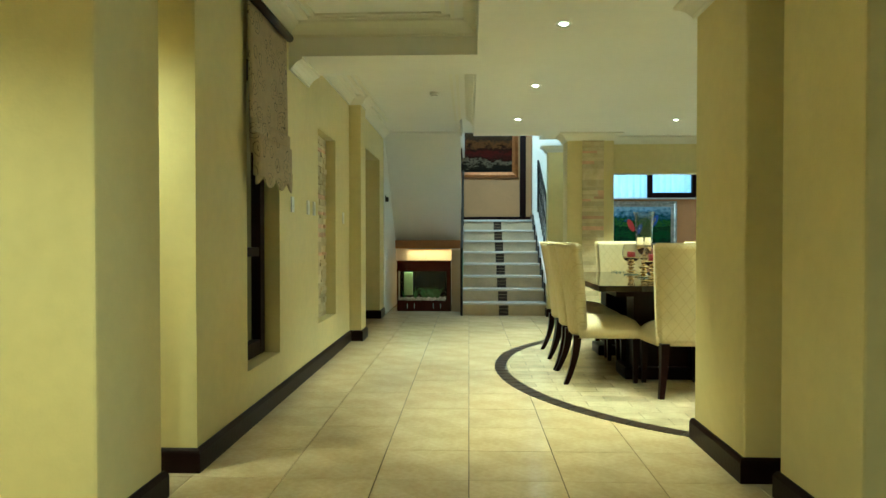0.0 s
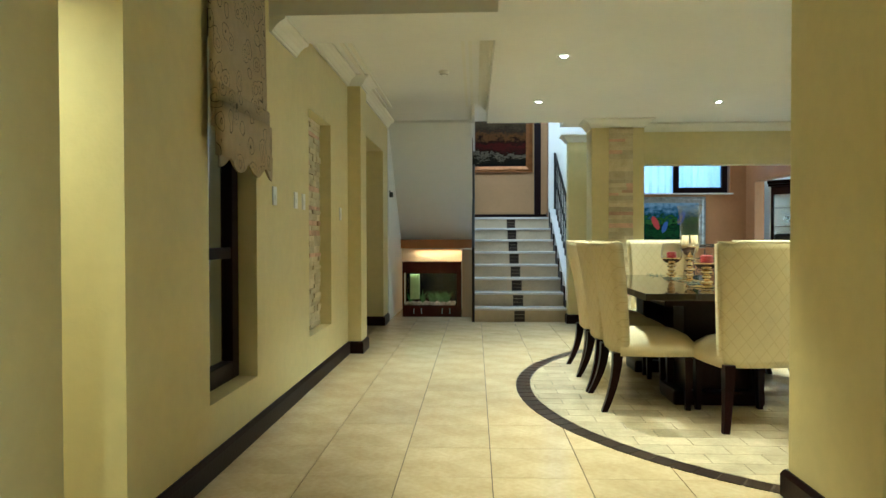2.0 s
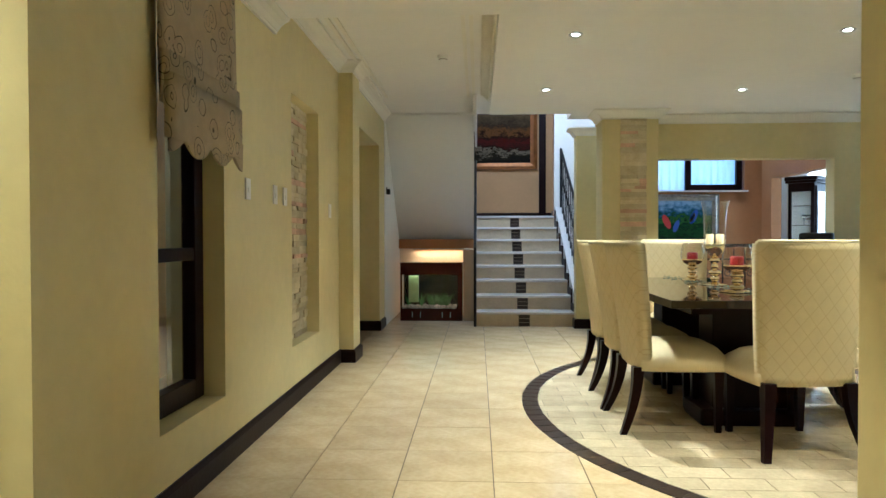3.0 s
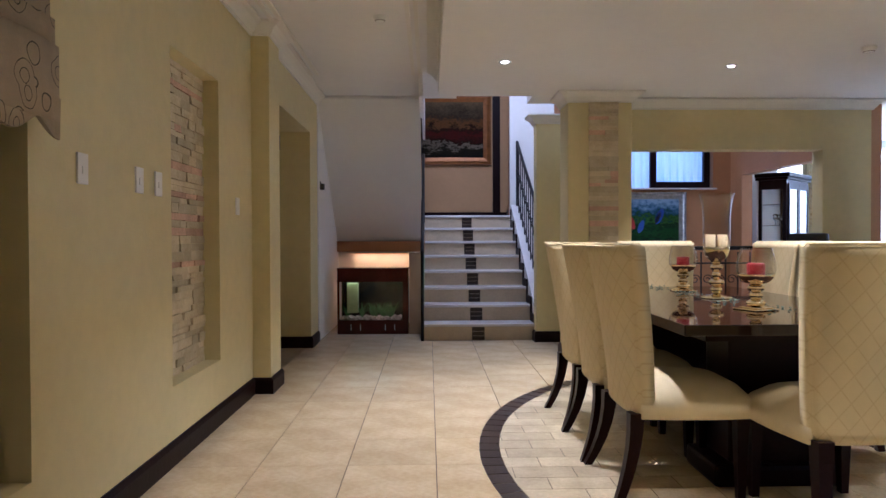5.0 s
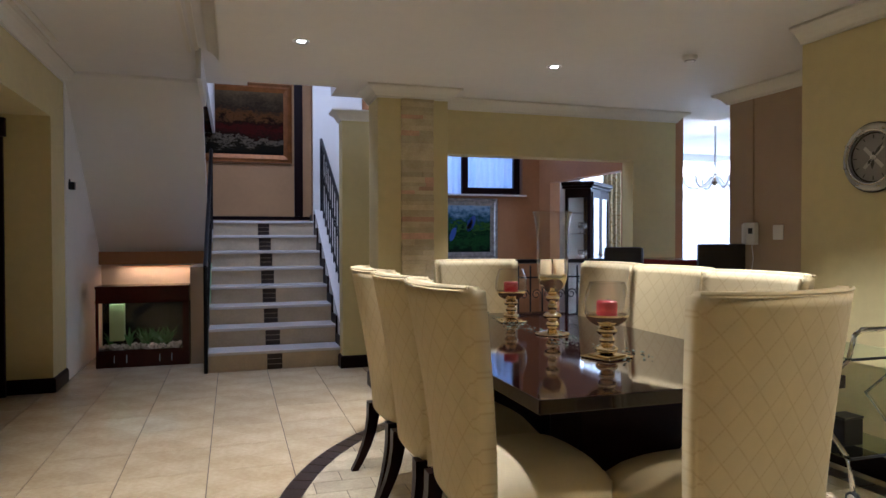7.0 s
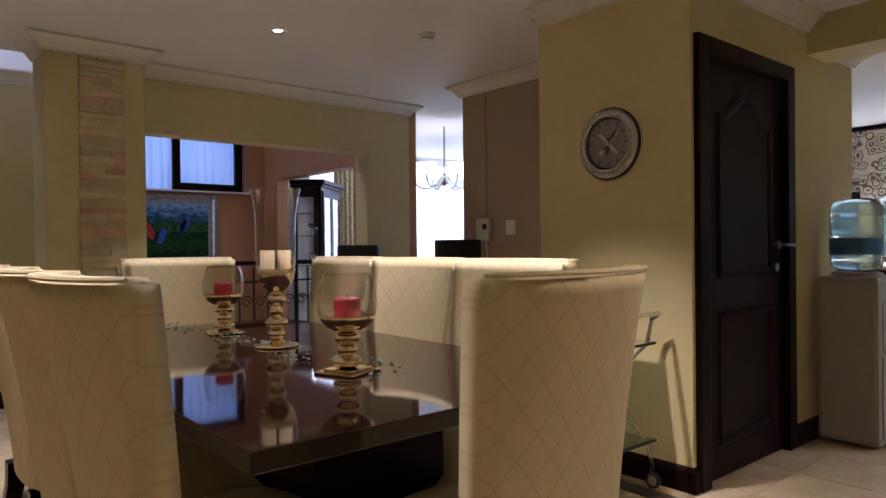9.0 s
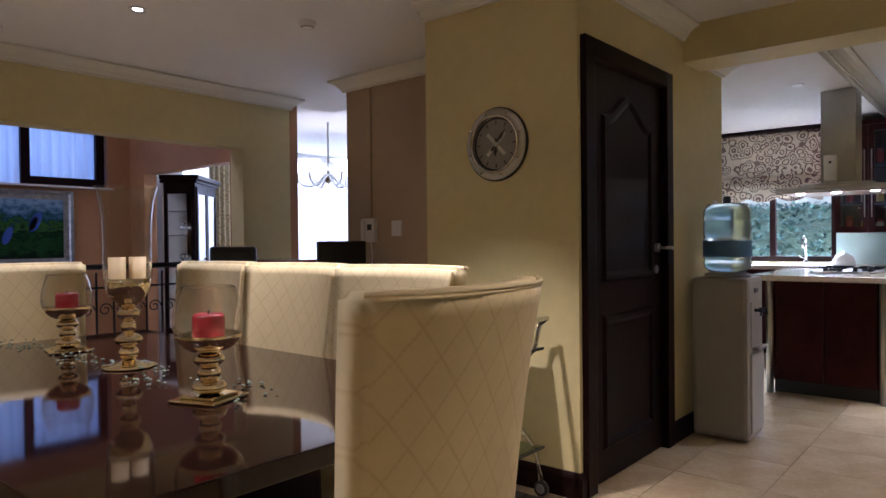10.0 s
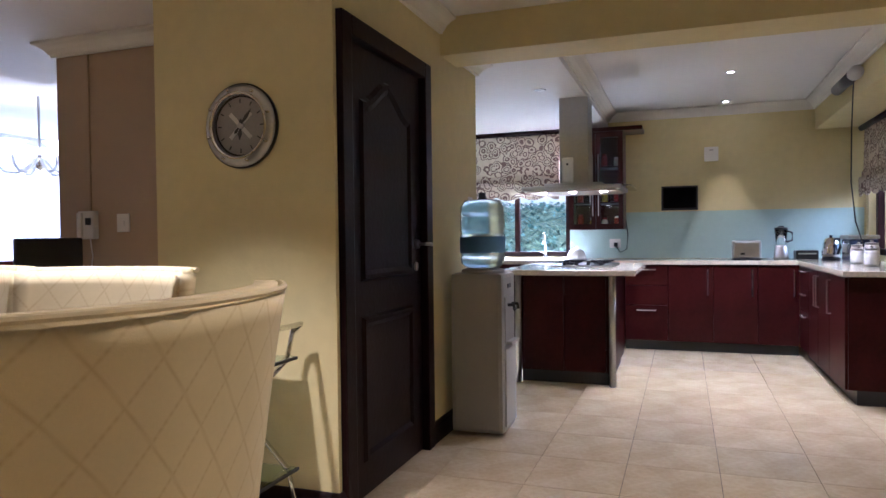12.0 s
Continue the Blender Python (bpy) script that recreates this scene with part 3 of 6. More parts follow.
def railing(x, y0, z0, y1, z1, height, count):
    """A wrought-iron railing in a plane along y, between two foot points."""
    r = tagged(empty("railing", x, y0, z0), "black wrought-iron railing with scrolls beside the stairs", "railing")
    ly, lz = y1 - y0, z1 - z0
    f = lambda t, h: (0, ly * t, lz * t + h)
    part("handrail", tube([f(0, height), f(1, height)], 0.02, 8), M_IRON, r)
    part("bottom_rail", tube([f(0, 0.10), f(1, 0.10)], 0.01, 6), M_IRON, r)
    for k in range(count + 1):
        t = k / count
        part("baluster", tube([f(t, 0.0), f(t, height)], 0.008 if 0 < k < count else 0.02, 6), M_IRON, r)
        if k < count:
            c = f(t + 0.5 / count, height * 0.55)
            part("scroll", tube([(0, c[1] + a, c[2] + b) for a, b in scroll(0, 0, min(0.09, ly / count * 0.42))], 0.006, 6), M_IRON, r)
    return r


railing(0.115, 10.2, 0.0, 12.4, 1.36, 0.98, 12)
railing(1.46, 10.6, 0.55, 12.4, 1.60, 0.92, 10)

# ---- paintings ----
def painting_material(name, stops, scale, warp, lo=0.0, hi=1.0):
    """A painted landscape: colour bands up the canvas broken by brush noise."""
    mt = bpy.data.materials.new(name)
    mt.use_nodes = True
    n, l = mt.node_tree.nodes, mt.node_tree.links
    co, sep, noi, fine = n.new("ShaderNodeTexCoord"), n.new("ShaderNodeSeparateXYZ"), n.new("ShaderNodeTexNoise"), n.new("ShaderNodeTexNoise")
    l.new(co.outputs["Generated"], sep.inputs[0])
    l.new(co.outputs["Generated"], noi.inputs["Vector"])
    l.new(co.outputs["Generated"], fine.inputs["Vector"])
    noi.inputs["Scale"].default_value, noi.inputs["Detail"].default_value = scale, 8
    fine.inputs["Scale"].default_value = scale * 6
    a, b, c, d = [n.new("ShaderNodeMath") for _ in range(4)]
    a.operation, b.operation, c.operation, d.operation = 'MULTIPLY_ADD', 'SUBTRACT', 'MULTIPLY_ADD', 'ADD'
    l.new(noi.outputs[0], b.inputs[0])
    b.inputs[1].default_value = 0.5
    l.new(b.outputs[0], a.inputs[0])
    a.inputs[1].default_value = warp
    l.new(sep.outputs[2], a.inputs[2])
    c.inputs[1].default_value, c.inputs[2].default_value = 0.25, -0.125
    l.new(fine.outputs[0], c.inputs[0])
    l.new(a.outputs[0], d.inputs[0])
    l.new(c.outputs[0], d.inputs[1])
    ramp = n.new("ShaderNodeValToRGB")
    while len(ramp.color_ramp.elements) < len(stops):
        ramp.color_ramp.elements.new(0.5)
    for e, (p, col) in zip(ramp.color_ramp.elements, stops):
        e.position, e.color = p, (*col, 1)
    l.new(d.outputs[0], ramp.inputs[0])
    l.new(ramp.outputs[0], n["Principled BSDF"].inputs["Base Color"])
    n["Principled BSDF"].inputs["Roughness"].default_value = 0.8
    n["Principled BSDF"].inputs["Specular IOR Level"].default_value = 0.1
    return mt


M_FIELD = painting_material("poppy_landscape_paint", [(0.0, (0.006, 0.005, 0.003)), (0.16, (0.012, 0.009, 0.004)), (0.23, (0.14, 0.11, 0.07)), (0.26, (0.012, 0.006, 0.003)), (0.42, (0.05, 0.005, 0.003)), (0.54, (0.012, 0.006, 0.003)), (0.63, (0.11, 0.045, 0.012)), (0.74, (0.03, 0.02, 0.012)), (1.0, (0.11, 0.075, 0.035))], 5, 0.5)
M_JUNGLE = painting_material("jungle_paint", [(0.0, (0.004, 0.012, 0.006)), (0.25, (0.012, 0.05, 0.012)), (0.42, (0.004, 0.015, 0.008)), (0.55, (0.04, 0.11, 0.02)), (0.62, (0.01, 0.04, 0.02)), (0.75, (0.03, 0.09, 0.16)), (1.0, (0.22, 0.32, 0.46))], 11, 0.85)
M_GILT = material("worn_gilt", (0.2, 0.075, 0.015), 0.35, metal=0.5, vary=0.3, scale=15, bump=0.2, bump_scale=80)
M_SILVER = material("silvered_wood", (0.3, 0.3, 0.32), 0.3, metal=0.8, vary=0.4, scale=20, bump=0.5, bump_scale=60)


def framed_painting(x0, x1, y, z0, z1, w, canvas_mat, frame_mat, label):
    p = empty("painting", (x0 + x1) / 2, y, z0)
    h, d = (x1 - x0) / 2, z1 - z0
    part("canvas", boxes((-h + w, h - w, -0.02, -0.004, w, d - w)), canvas_mat, p, "painted canvas")
    prof = [(0, 0), (0.5, 0.02), (0.75, 0.012), (1.0, 0.03), (1.0, 0)]
    bm = bmesh.new()
    corners = [(-h + w, w, -1, -1), (h - w, w, 1, -1), (h - w, d - w, 1, 1), (-h + w, d - w, -1, 1)]
    rings = [[bm.verts.new((cx + sx * w * a, -0.02 - b if b else (0.0 if a else -0.02), cz + sz * w * a)) for a, b in prof] for cx, cz, sx, sz in corners]
    for k in range(4):
        r, s = rings[k], rings[(k + 1) % 4]
        for j in range(len(prof) - 1):
            bm.faces.new((r[j], s[j], s[j + 1], r[j + 1]))
    bmesh.ops.recalc_face_normals(bm, faces=bm.faces)
    part("frame", bm, frame_mat, p, "moulded picture frame")
    return tagged(p, label, "painting")


framed_painting(-0.35, 1.19, 13.598, 2.32, 3.45, 0.12, M_FIELD, M_GILT, "dark red landscape painting in a wide gilt frame")
pp = framed_painting(2.72, 3.93, 12.498, 0.95, 1.80, 0.10, M_JUNGLE, M_SILVER, "jungle painting in an ornate silvered frame")
M_BLUEP, M_YELP, M_REDP = material("blue_paint", (0.02, 0.06, 0.3), 0.5), material("yellow_paint", (0.5, 0.3, 0.03), 0.5), material("red_paint", (0.35, 0.02, 0.02), 0.5)
for bx, bz, mt, sx, sz, an in ((0.22, 0.50, M_BLUEP, 0.05, 0.12, 25), (0.20, 0.48, M_YELP, 0.03, 0.08, 25), (-0.2, 0.42, M_REDP, 0.05, 0.12, -25), (-0.05, 0.35, M_BLUEP, 0.04, 0.10, 20)):
    bm = lathe([(1.0, 0), (0, 0.0)], 16, cap=False)
    bmesh.ops.transform(bm, matrix=Matrix.Translation((bx, -0.0215, bz)) @ Matrix.Rotation(radians(an), 4, 'Y') @ Matrix.Rotation(radians(90), 4, 'X') @ Matrix.Diagonal((sx, sz, 1, 1)), verts=bm.verts)
    part("paint_patch", bm, mt, pp, "plain painted patch")

# ---- stacked stone cladding ----
M_STONE = material("stacked_sandstone", (0.55, 0.44, 0.24), 0.8, vary=0.22, scale=9, bump=0.5, bump_scale=35, obj_random=0.2, second=(0.63, 0.55, 0.36))
M_STONE_PINK = material("pink_sandstone", (0.52, 0.33, 0.22), 0.8, vary=0.3, scale=9, bump=0.6, bump_scale=35, obj_random=0.2)
rng = random.Random(4)


def stone_strip(axis, fixed, a0, a1, z0, z1, out, name, label):
    cl = tagged(new(name), label, "stone cladding", kind="structure")
    z = z0
    while z < z1 - 0.015:
        h = min(rng.choice((0.032, 0.04, 0.045, 0.055)), z1 - z)
        a = a0
        pink = rng.random() < 0.12
        while a < a1 - 0.01:
            w = rng.uniform(0.10, 0.30)
            if a1 - a - w < 0.06:
                w = a1 - a
            d = rng.uniform(0.014, 0.03)
            if axis == 'y':
                row = (fixed, fixed + d, a + 0.001, a + w - 0.001, z + 0.001, z + h - 0.001)
            else:
                row = (a + 0.001, a + w - 0.001, fixed - d, fixed, z + 0.001, z + h - 0.001)
            bm = boxes(row)
            for v in bm.verts:
                v.co += Vector((rng.uniform(-1, 1), rng.uniform(-1, 1), rng.uniform(-0.4, 0.4))) * 0.003
            part("stone", bm, M_STONE_PINK if pink or rng.random() < 0.05 else M_STONE, cl)
            a += w
        z += h


stone_strip('y', WX - 0.118, 6.17, 6.94, 0.385, 2.10, 1, "niche_stone", "stacked beige and pink sandstone in the wall niche")
stone_strip('x', 8.928, 1.66, 1.93, 0.13, CEIL - 0.094, -1, "column_stone_strip", "stacked beige sandstone strip on the column")

M_GREYP = material("grey_plastic", (0.33, 0.31, 0.27), 0.35, vary=0.05, scale=4)

# ---- corridor: window, blind, switches ----
def fabric_rings(name, base, line, scale, band, wide=0.05):
    """Cloth with drawn curls: rings round scattered points."""
    mt = material(name, base, 0.85, vary=0.12, scale=18, bump=0.2, bump_scale=300)
    n, l = mt.node_tree.nodes, mt.node_tree.links
    co, vor, noi = n.new("ShaderNodeTexCoord"), n.new("ShaderNodeTexVoronoi"), n.new("ShaderNodeTexNoise")
    vor.inputs["Scale"].default_value, noi.inputs["Scale"].default_value = scale, scale * 0.7
    add = n.new("ShaderNodeVectorMath")
    add.operation = 'MULTIPLY_ADD'
    l.new(noi.outputs[1], add.inputs[0])
    add.inputs[1].default_value = (0.06, 0.06, 0.06)
    l.new(co.outputs["Object"], noi.inputs["Vector"])
    l.new(co.outputs["Object"], add.inputs[2])
    l.new(add.outputs[0], vor.inputs["Vector"])
    ramp = n.new("ShaderNodeValToRGB")
    ramp.color_ramp.interpolation = 'CONSTANT'
    els = ramp.color_ramp.elements
    stops = [(0.0, 0.0)]
    for c in band:
        stops += [(c, 1.0), (c + wide, 0.0)]
    while len(els) < len(stops):
        els.new(0.5)
    for e, (p, v) in zip(els, stops):
        e.position, e.color = p, (v, v, v, 1)
    l.new(vor.outputs["Distance"], ramp.inputs[0])
    mix = n.new("ShaderNodeMix")
    mix.data_type = 'RGBA'
    b = n["Principled BSDF"]
    old = b.inputs["Base Color"].links[0].from_socket
    l.new(ramp.outputs[0], mix.inputs[0])
    l.new(old, mix.inputs[6])
    mix.inputs[7].default_value = (*line, 1)
    l.new(mix.outputs[2], b.inputs["Base Color"])
    return mt


M_SWIRL = fabric_rings("swirl_fabric", (0.34, 0.26, 0.15), (0.05, 0.04, 0.02), 9.5, (0.2, 0.43), 0.03)
M_FLORAL = fabric_rings("floral_fabric", (0.62, 0.55, 0.42), (0.17, 0.11, 0.09), 11.0, (0.02, 0.3, 0.55), 0.11)


def scallop(length, depth, waves, thick):
    """A cloth strip along x whose lower edge swings in arches; top at z 0."""
    bm = bmesh.new()
    n = waves * 10
    f = [(bm.verts.new((length * k / n, 0, 0)), bm.verts.new((length * k / n, 0.004 * math.sin(k * 0.9), -depth * (0.55 + 0.45 * abs(math.cos(math.pi * waves * k / n)))))) for k in range(n + 1)]
    g = [(bm.verts.new((a.co.x, thick, a.co.z)), bm.verts.new((b.co.x, thick, b.co.z))) for a, b in f]
    for k in range(n):
        bm.faces.new((f[k][0], f[k + 1][0], f[k + 1][1], f[k][1]))
        bm.faces.new((g[k][0], g[k][1], g[k + 1][1], g[k + 1][0]))
        bm.faces.new((f[k][1], f[k + 1][1], g[k + 1][1], g[k][1]))
        bm.faces.new((f[k][0], g[k][0], g[k + 1][0], f[k + 1][0]))
    bmesh.ops.recalc_face_normals(bm, faces=bm.faces)
    return bm


def roman_blind(m, width, drop, fab, label, waves=3):
    """Its cloth hangs in the plane y 0 from z 0 down, from x 0 to its width; the room lies at -y."""
    b = new("roman_blind")
    b.matrix_world = m
    n = 14
    bm = shell(n, 12, lambda u, v: (u * width, -0.03 - 0.006 * math.sin(u * 7) - 0.012 * (1 - v), -drop * 0.74 * (1 - v)), lambda u, v: (u * width, -0.018 - 0.012 * (1 - v), -drop * 0.74 * (1 - v)))
    part("sheet", bm, fab, b, smooth=True)
    for k, (top, low, out) in enumerate(((0.62, 0.80, 0.055), (0.70, 0.92, 0.075))):
        bm = shell(n, 4, lambda u, v: (u * width, -out - 0.008 * math.sin(u * 9 + k), -drop * (top + (low - top) * (1 - v))), lambda u, v: (u * width, -out + 0.022, -drop * (top + (low - top) * (1 - v))))
        part("fold", bm, fab, b, smooth=True)
    bm = scallop(width, drop * 0.12, waves, 0.01)
    bmesh.ops.translate(bm, vec=(0, -0.075, -drop * 0.85), verts=bm.verts)
    part("valance", bm, fab, b, "scalloped lower edge")
    part("head_rail", tube([(-0.03, -0.05, 0.0), (width + 0.03, -0.05, 0.0)], 0.028, 12), M_SKIRT, b, "dark wooden rod", True)
    return tagged(b, label, "blind")


roman_blind(pose(WX + 0.005, 4.22, 2.55, 0, 0, 90), 0.80, 1.13, M_SWIRL, "beige roman blind with dark swirls, half raised")


def casement(name, m, width, height, rows, cols, label, pane_mat=None, t=0.06):
    """A timber window in the plane y 0, from x 0 and z 0."""
    w = new(name)
    w.matrix_world = m
    part("window_frame", boxes((0, t, 0, 0.07, 0, height, 0.004), (width - t, width, 0, 0.07, 0, height, 0.004), (t, width - t, 0, 0.07, 0, t, 0.004), (t, width - t, 0, 0.07, height - t, height, 0.004)), M_SKIRT, w, "dark wooden frame")
    for k in range(1, rows):
        part("transom", boxes((t, width - t, 0.005, 0.065, rows_at(height, k, rows) - 0.03, rows_at(height, k, rows) + 0.03, 0.004)), M_SKIRT, w)
    for k in range(1, cols):
        part("mullion", boxes((width * k / cols - 0.03, width * k / cols + 0.03, 0.005, 0.065, t, height - t, 0.004)), M_SKIRT, w)
    pane = part("pane", boxes((t, width - t, 0.03, 0.035, t, height - t)), pane_mat or M_GLASS, w, "clear glass pane")
    pane.visible_shadow = False
    return tagged(w, label, "window", kind="structure")


def rows_at(height, k, rows):
    return height * (0.36 if rows == 2 else k / rows)


casement("window_1", pose(WX - 0.105, 4.285, 0.345, 0, 0, 90), 0.68, 1.95, 2, 1, "narrow dark wooden window with a clear pane", t=0.10)
setting("boundary_wall", boxes((-2.6, -2.4, 3.7, 14.0, -0.3, 4.2)), material("tan_render", (0.8, 0.5, 0.2), 0.8, vary=0.1, scale=2), "tan plastered boundary wall outside the window")


def switch_plate(m, label="white plastic light switch on the wall", rockers=1, w=0.075, h=0.115):
    s = new("light_switch")
    s.matrix_world = m
    part("plate", boxes((-w / 2, w / 2, -0.009, 0, -h / 2, h / 2, 0.003)), M_PLASTIC, s)
    for k in range(rockers):
        part("rocker", boxes((-0.012, 0.012, -0.013, -0.009, -0.02 + 0.032 * (k - (rockers - 1) / 2), 0.0 + 0.032 * (k - (rockers - 1) / 2) + 0.01, 0.002)), M_PLASTIC, s)
    return tagged(s, label, "light switch", "light switches")


for y, z in ((5.30, 1.39), (5.79, 1.39), (6.00, 1.39), (7.32, 1.35)):
    switch_plate(pose(WX, y, z, 0, 0, 90))
switch_plate(pose(5.40, 5.86, 1.365), h=0.15)

# alcove: a dark folding screen edge
sc = tagged(empty("wooden_screen", -1.44, 9.70), "tall dark carved wooden screen in the alcove", "screen")
part("panel", boxes((-0.085, 0.085, -0.02, 0.02, 0, 2.05, 0.006)), M_SKIRT, sc)
part("crest", boxes((-0.075, 0.105, -0.03, 0.03, 2.05, 2.2, 0.012)), M_SKIRT, sc)
ws = tagged(empty("wall_sensor", WX + 0.07, 10.35, 1.72), "small black sensor on the white wall", "sensor")
part("body", boxes((0, 0.05, -0.03, 0.03, -0.035, 0.035, 0.008)), M_BLACK, ws)
part("bracket", boxes((-0.001, 0.012, -0.012, 0.012, -0.01, 0.06, 0.003)), M_BLACK, ws)
for x, y, z in ((-0.15, 7.55, 2.70), (3.3, 7.47, CEIL)):
    sd = tagged(empty("smoke_detector", x, y, z), "small round white smoke detector on the ceiling", "smoke detector", "smoke detectors")
    part("body", lathe([(0, -0.035), (0.03, -0.035), (0.048, -0.02), (0.05, 0)], 20, cap=False), M_PLASTIC, sd, smooth=True)
    part("grille", lathe([(0.031, -0.036), (0.036, -0.034), (0.04, -0.03)], 20, cap=False), M_GREYP, sd, "grey grille")

# ---- aquarium under the stairs ----
aq = tagged(empty("aquarium", -0.48, 10.90), "lit aquarium in a mahogany cabinet under the stairs", "aquarium")
M_REDWOOD = material("red_mahogany", (0.045, 0.006, 0.004), 0.22, vary=0.35, scale=5, spec=0.25, coat=0.1)
part("cabinet", boxes((-0.42, 0.42, -0.15, 0.14, 0.0, 0.165, 0.004)), M_REDWOOD, aq, "mahogany plinth cabinet")
for k in range(2):
    d = part("door", boxes((-0.40 + k * 0.405, -0.005 + k * 0.405, -0.162, -0.15, 0.02, 0.15, 0.004)), M_REDWOOD, aq)
    for q in (-0.055, 0.055):
        part("handle", tube([(-0.20 + k * 0.405 + q, -0.165, 0.05), (-0.20 + k * 0.405 + q, -0.18, 0.06), (-0.20 + k * 0.405 + q, -0.18, 0.11), (-0.20 + k * 0.405 + q, -0.165, 0.12)], 0.004, 6), M_STEEL, d, "thin metal handle")
part("hood", boxes((-0.42, 0.42, -0.15, 0.14, 0.625, 0.78, 0.006), (-0.425, 0.425, -0.155, 0.145, 0.765, 0.787, 0.004), (-0.425, 0.425, -0.158, 0.145, 0.625, 0.648, 0.004)), M_REDWOOD, aq, "mahogany hood")
part("side_post", boxes((-0.42, -0.40, -0.15, -0.10, 0.165, 0.625)), M_REDWOOD, aq)
part("side_post", boxes((0.36, 0.42, -0.15, -0.10, 0.165, 0.625)), M_REDWOOD, aq)
part("backing", boxes((-0.40, 0.42, 0.10, 0.13, 0.165, 0.625)), material("matt_black", (0.004, 0.004, 0.004), 0.9, spec=0.0), aq, "black backing")
pn = part("pane", boxes((-0.40, 0.36, -0.14, -0.136, 0.165, 0.625)), M_GLASS, aq, "clear glass front")
pn.visible_shadow = False
part("filter_box", boxes((-0.32, -0.19, -0.02, 0.09, 0.24, 0.60, 0.006)), material("pale_green_plastic", (0.45, 0.5, 0.2), 0.5, vary=0.15, scale=10), aq, "pale green filter box")
rg = random.Random(3)
bm = bmesh.new()
for k in range(110):
    s = rg.uniform(0.008, 0.022)
    add_box(bm, -s, s, -s, s, -s * 0.7, s * 0.7, m=Matrix.Translation((rg.uniform(-0.38, 0.34), rg.uniform(-0.12, 0.08), 0.172 + rg.uniform(0, 0.02))) @ Euler((rg.random() * 3, rg.random() * 3, rg.random() * 3)).to_matrix().to_4x4())
tagged(part("gravel", bm, material("river_gravel", (0.5, 0.4, 0.32), 0.6, vary=0.3, scale=30, island=0.35), aq), kind="stuff")
M_WEED = material("water_plant", (0.05, 0.16, 0.03), 0.5, vary=0.3, scale=20)
for k in range(9):
    bx, by = rg.uniform(-0.35, 0.30), rg.uniform(-0.03, 0.06)
    bm = bmesh.new()
    for j in range(8):
        a, h = rg.uniform(0, 6.28), rg.uniform(0.08, 0.2)
        p0, p1, p2 = Vector((bx, by, 0.18)), Vector((bx + 0.03 * math.cos(a), by + 0.02 * math.sin(a), 0.18 + h * 0.6)), Vector((bx + 0.09 * math.cos(a), by + 0.03 * math.sin(a), 0.18 + h))
        w = Vector((0.008, 0.004, 0))
        v = [bm.verts.new(p) for p in (p0 - w, p0 + w, p1 + w * 1.4, p2, p1 - w * 1.4)]
        bm.faces.new(v)
    part("water_plant", bm, M_WEED, aq, "green water plant")
lamp("aquarium_tube", 'AREA', (-0.50, 10.88, 0.62), (-0.50, 10.88, 0.2), 0.55, (0.95, 1.0, 0.75), size=0.66, size_y=0.12)
nl = tagged(empty("niche_lamp", -0.45, 11.77, 0.964), "small warm lamp under the stair lip", "lamp")
part("body", boxes((-0.36, 0.36, -0.02, 0.02, -0.02, 0.0, 0.004)), M_STEEL, nl)
part("tube", boxes((-0.34, 0.34, -0.012, 0.012, -0.028, -0.02, 0.003)), glow("warm_tube", (1.0, 0.5, 0.18), 0.4), nl, "glowing warm tube")
lamp("niche_beam", 'AREA', (-0.45, 11.77, 0.93), (-0.45, 11.84, 0.5), 1.7, (1.0, 0.5, 0.2), size=0.7, size_y=0.03)

# ---- table ware ----
def moved(bm, dx):
    bmesh.ops.translate(bm, vec=(dx, 0, 0), verts=bm.verts)
    return bm


def grown(bm, k):
    bmesh.ops.scale(bm, vec=(k, k, k), verts=bm.verts)
    return bm


M_GOLD = material("mercury_gold_glass", (0.95, 0.78, 0.5), 0.06, metal=1.0, vary=0.12, scale=30)
M_CRED = material("red_wax", (0.27, 0.008, 0.012), 0.4, vary=0.1, scale=20)
M_IVORY = material("ivory_wax", (0.7, 0.55, 0.32), 0.5)
TOP = 0.7805


def beads(z0, z1, radii, neck=0.016, foot=None):
    """A turned spindle of round beads between two heights."""
    out = [] if foot is None else list(foot)
    h = (z1 - z0) / len(radii)
    for k, r in enumerate(radii):
        for q in range(9):
            a = math.pi * q / 8
            out.append((neck + (r - neck) * math.sin(a) ** 1.3, z0 + h * (k + 0.5 - 0.5 * math.cos(a))))
    return out


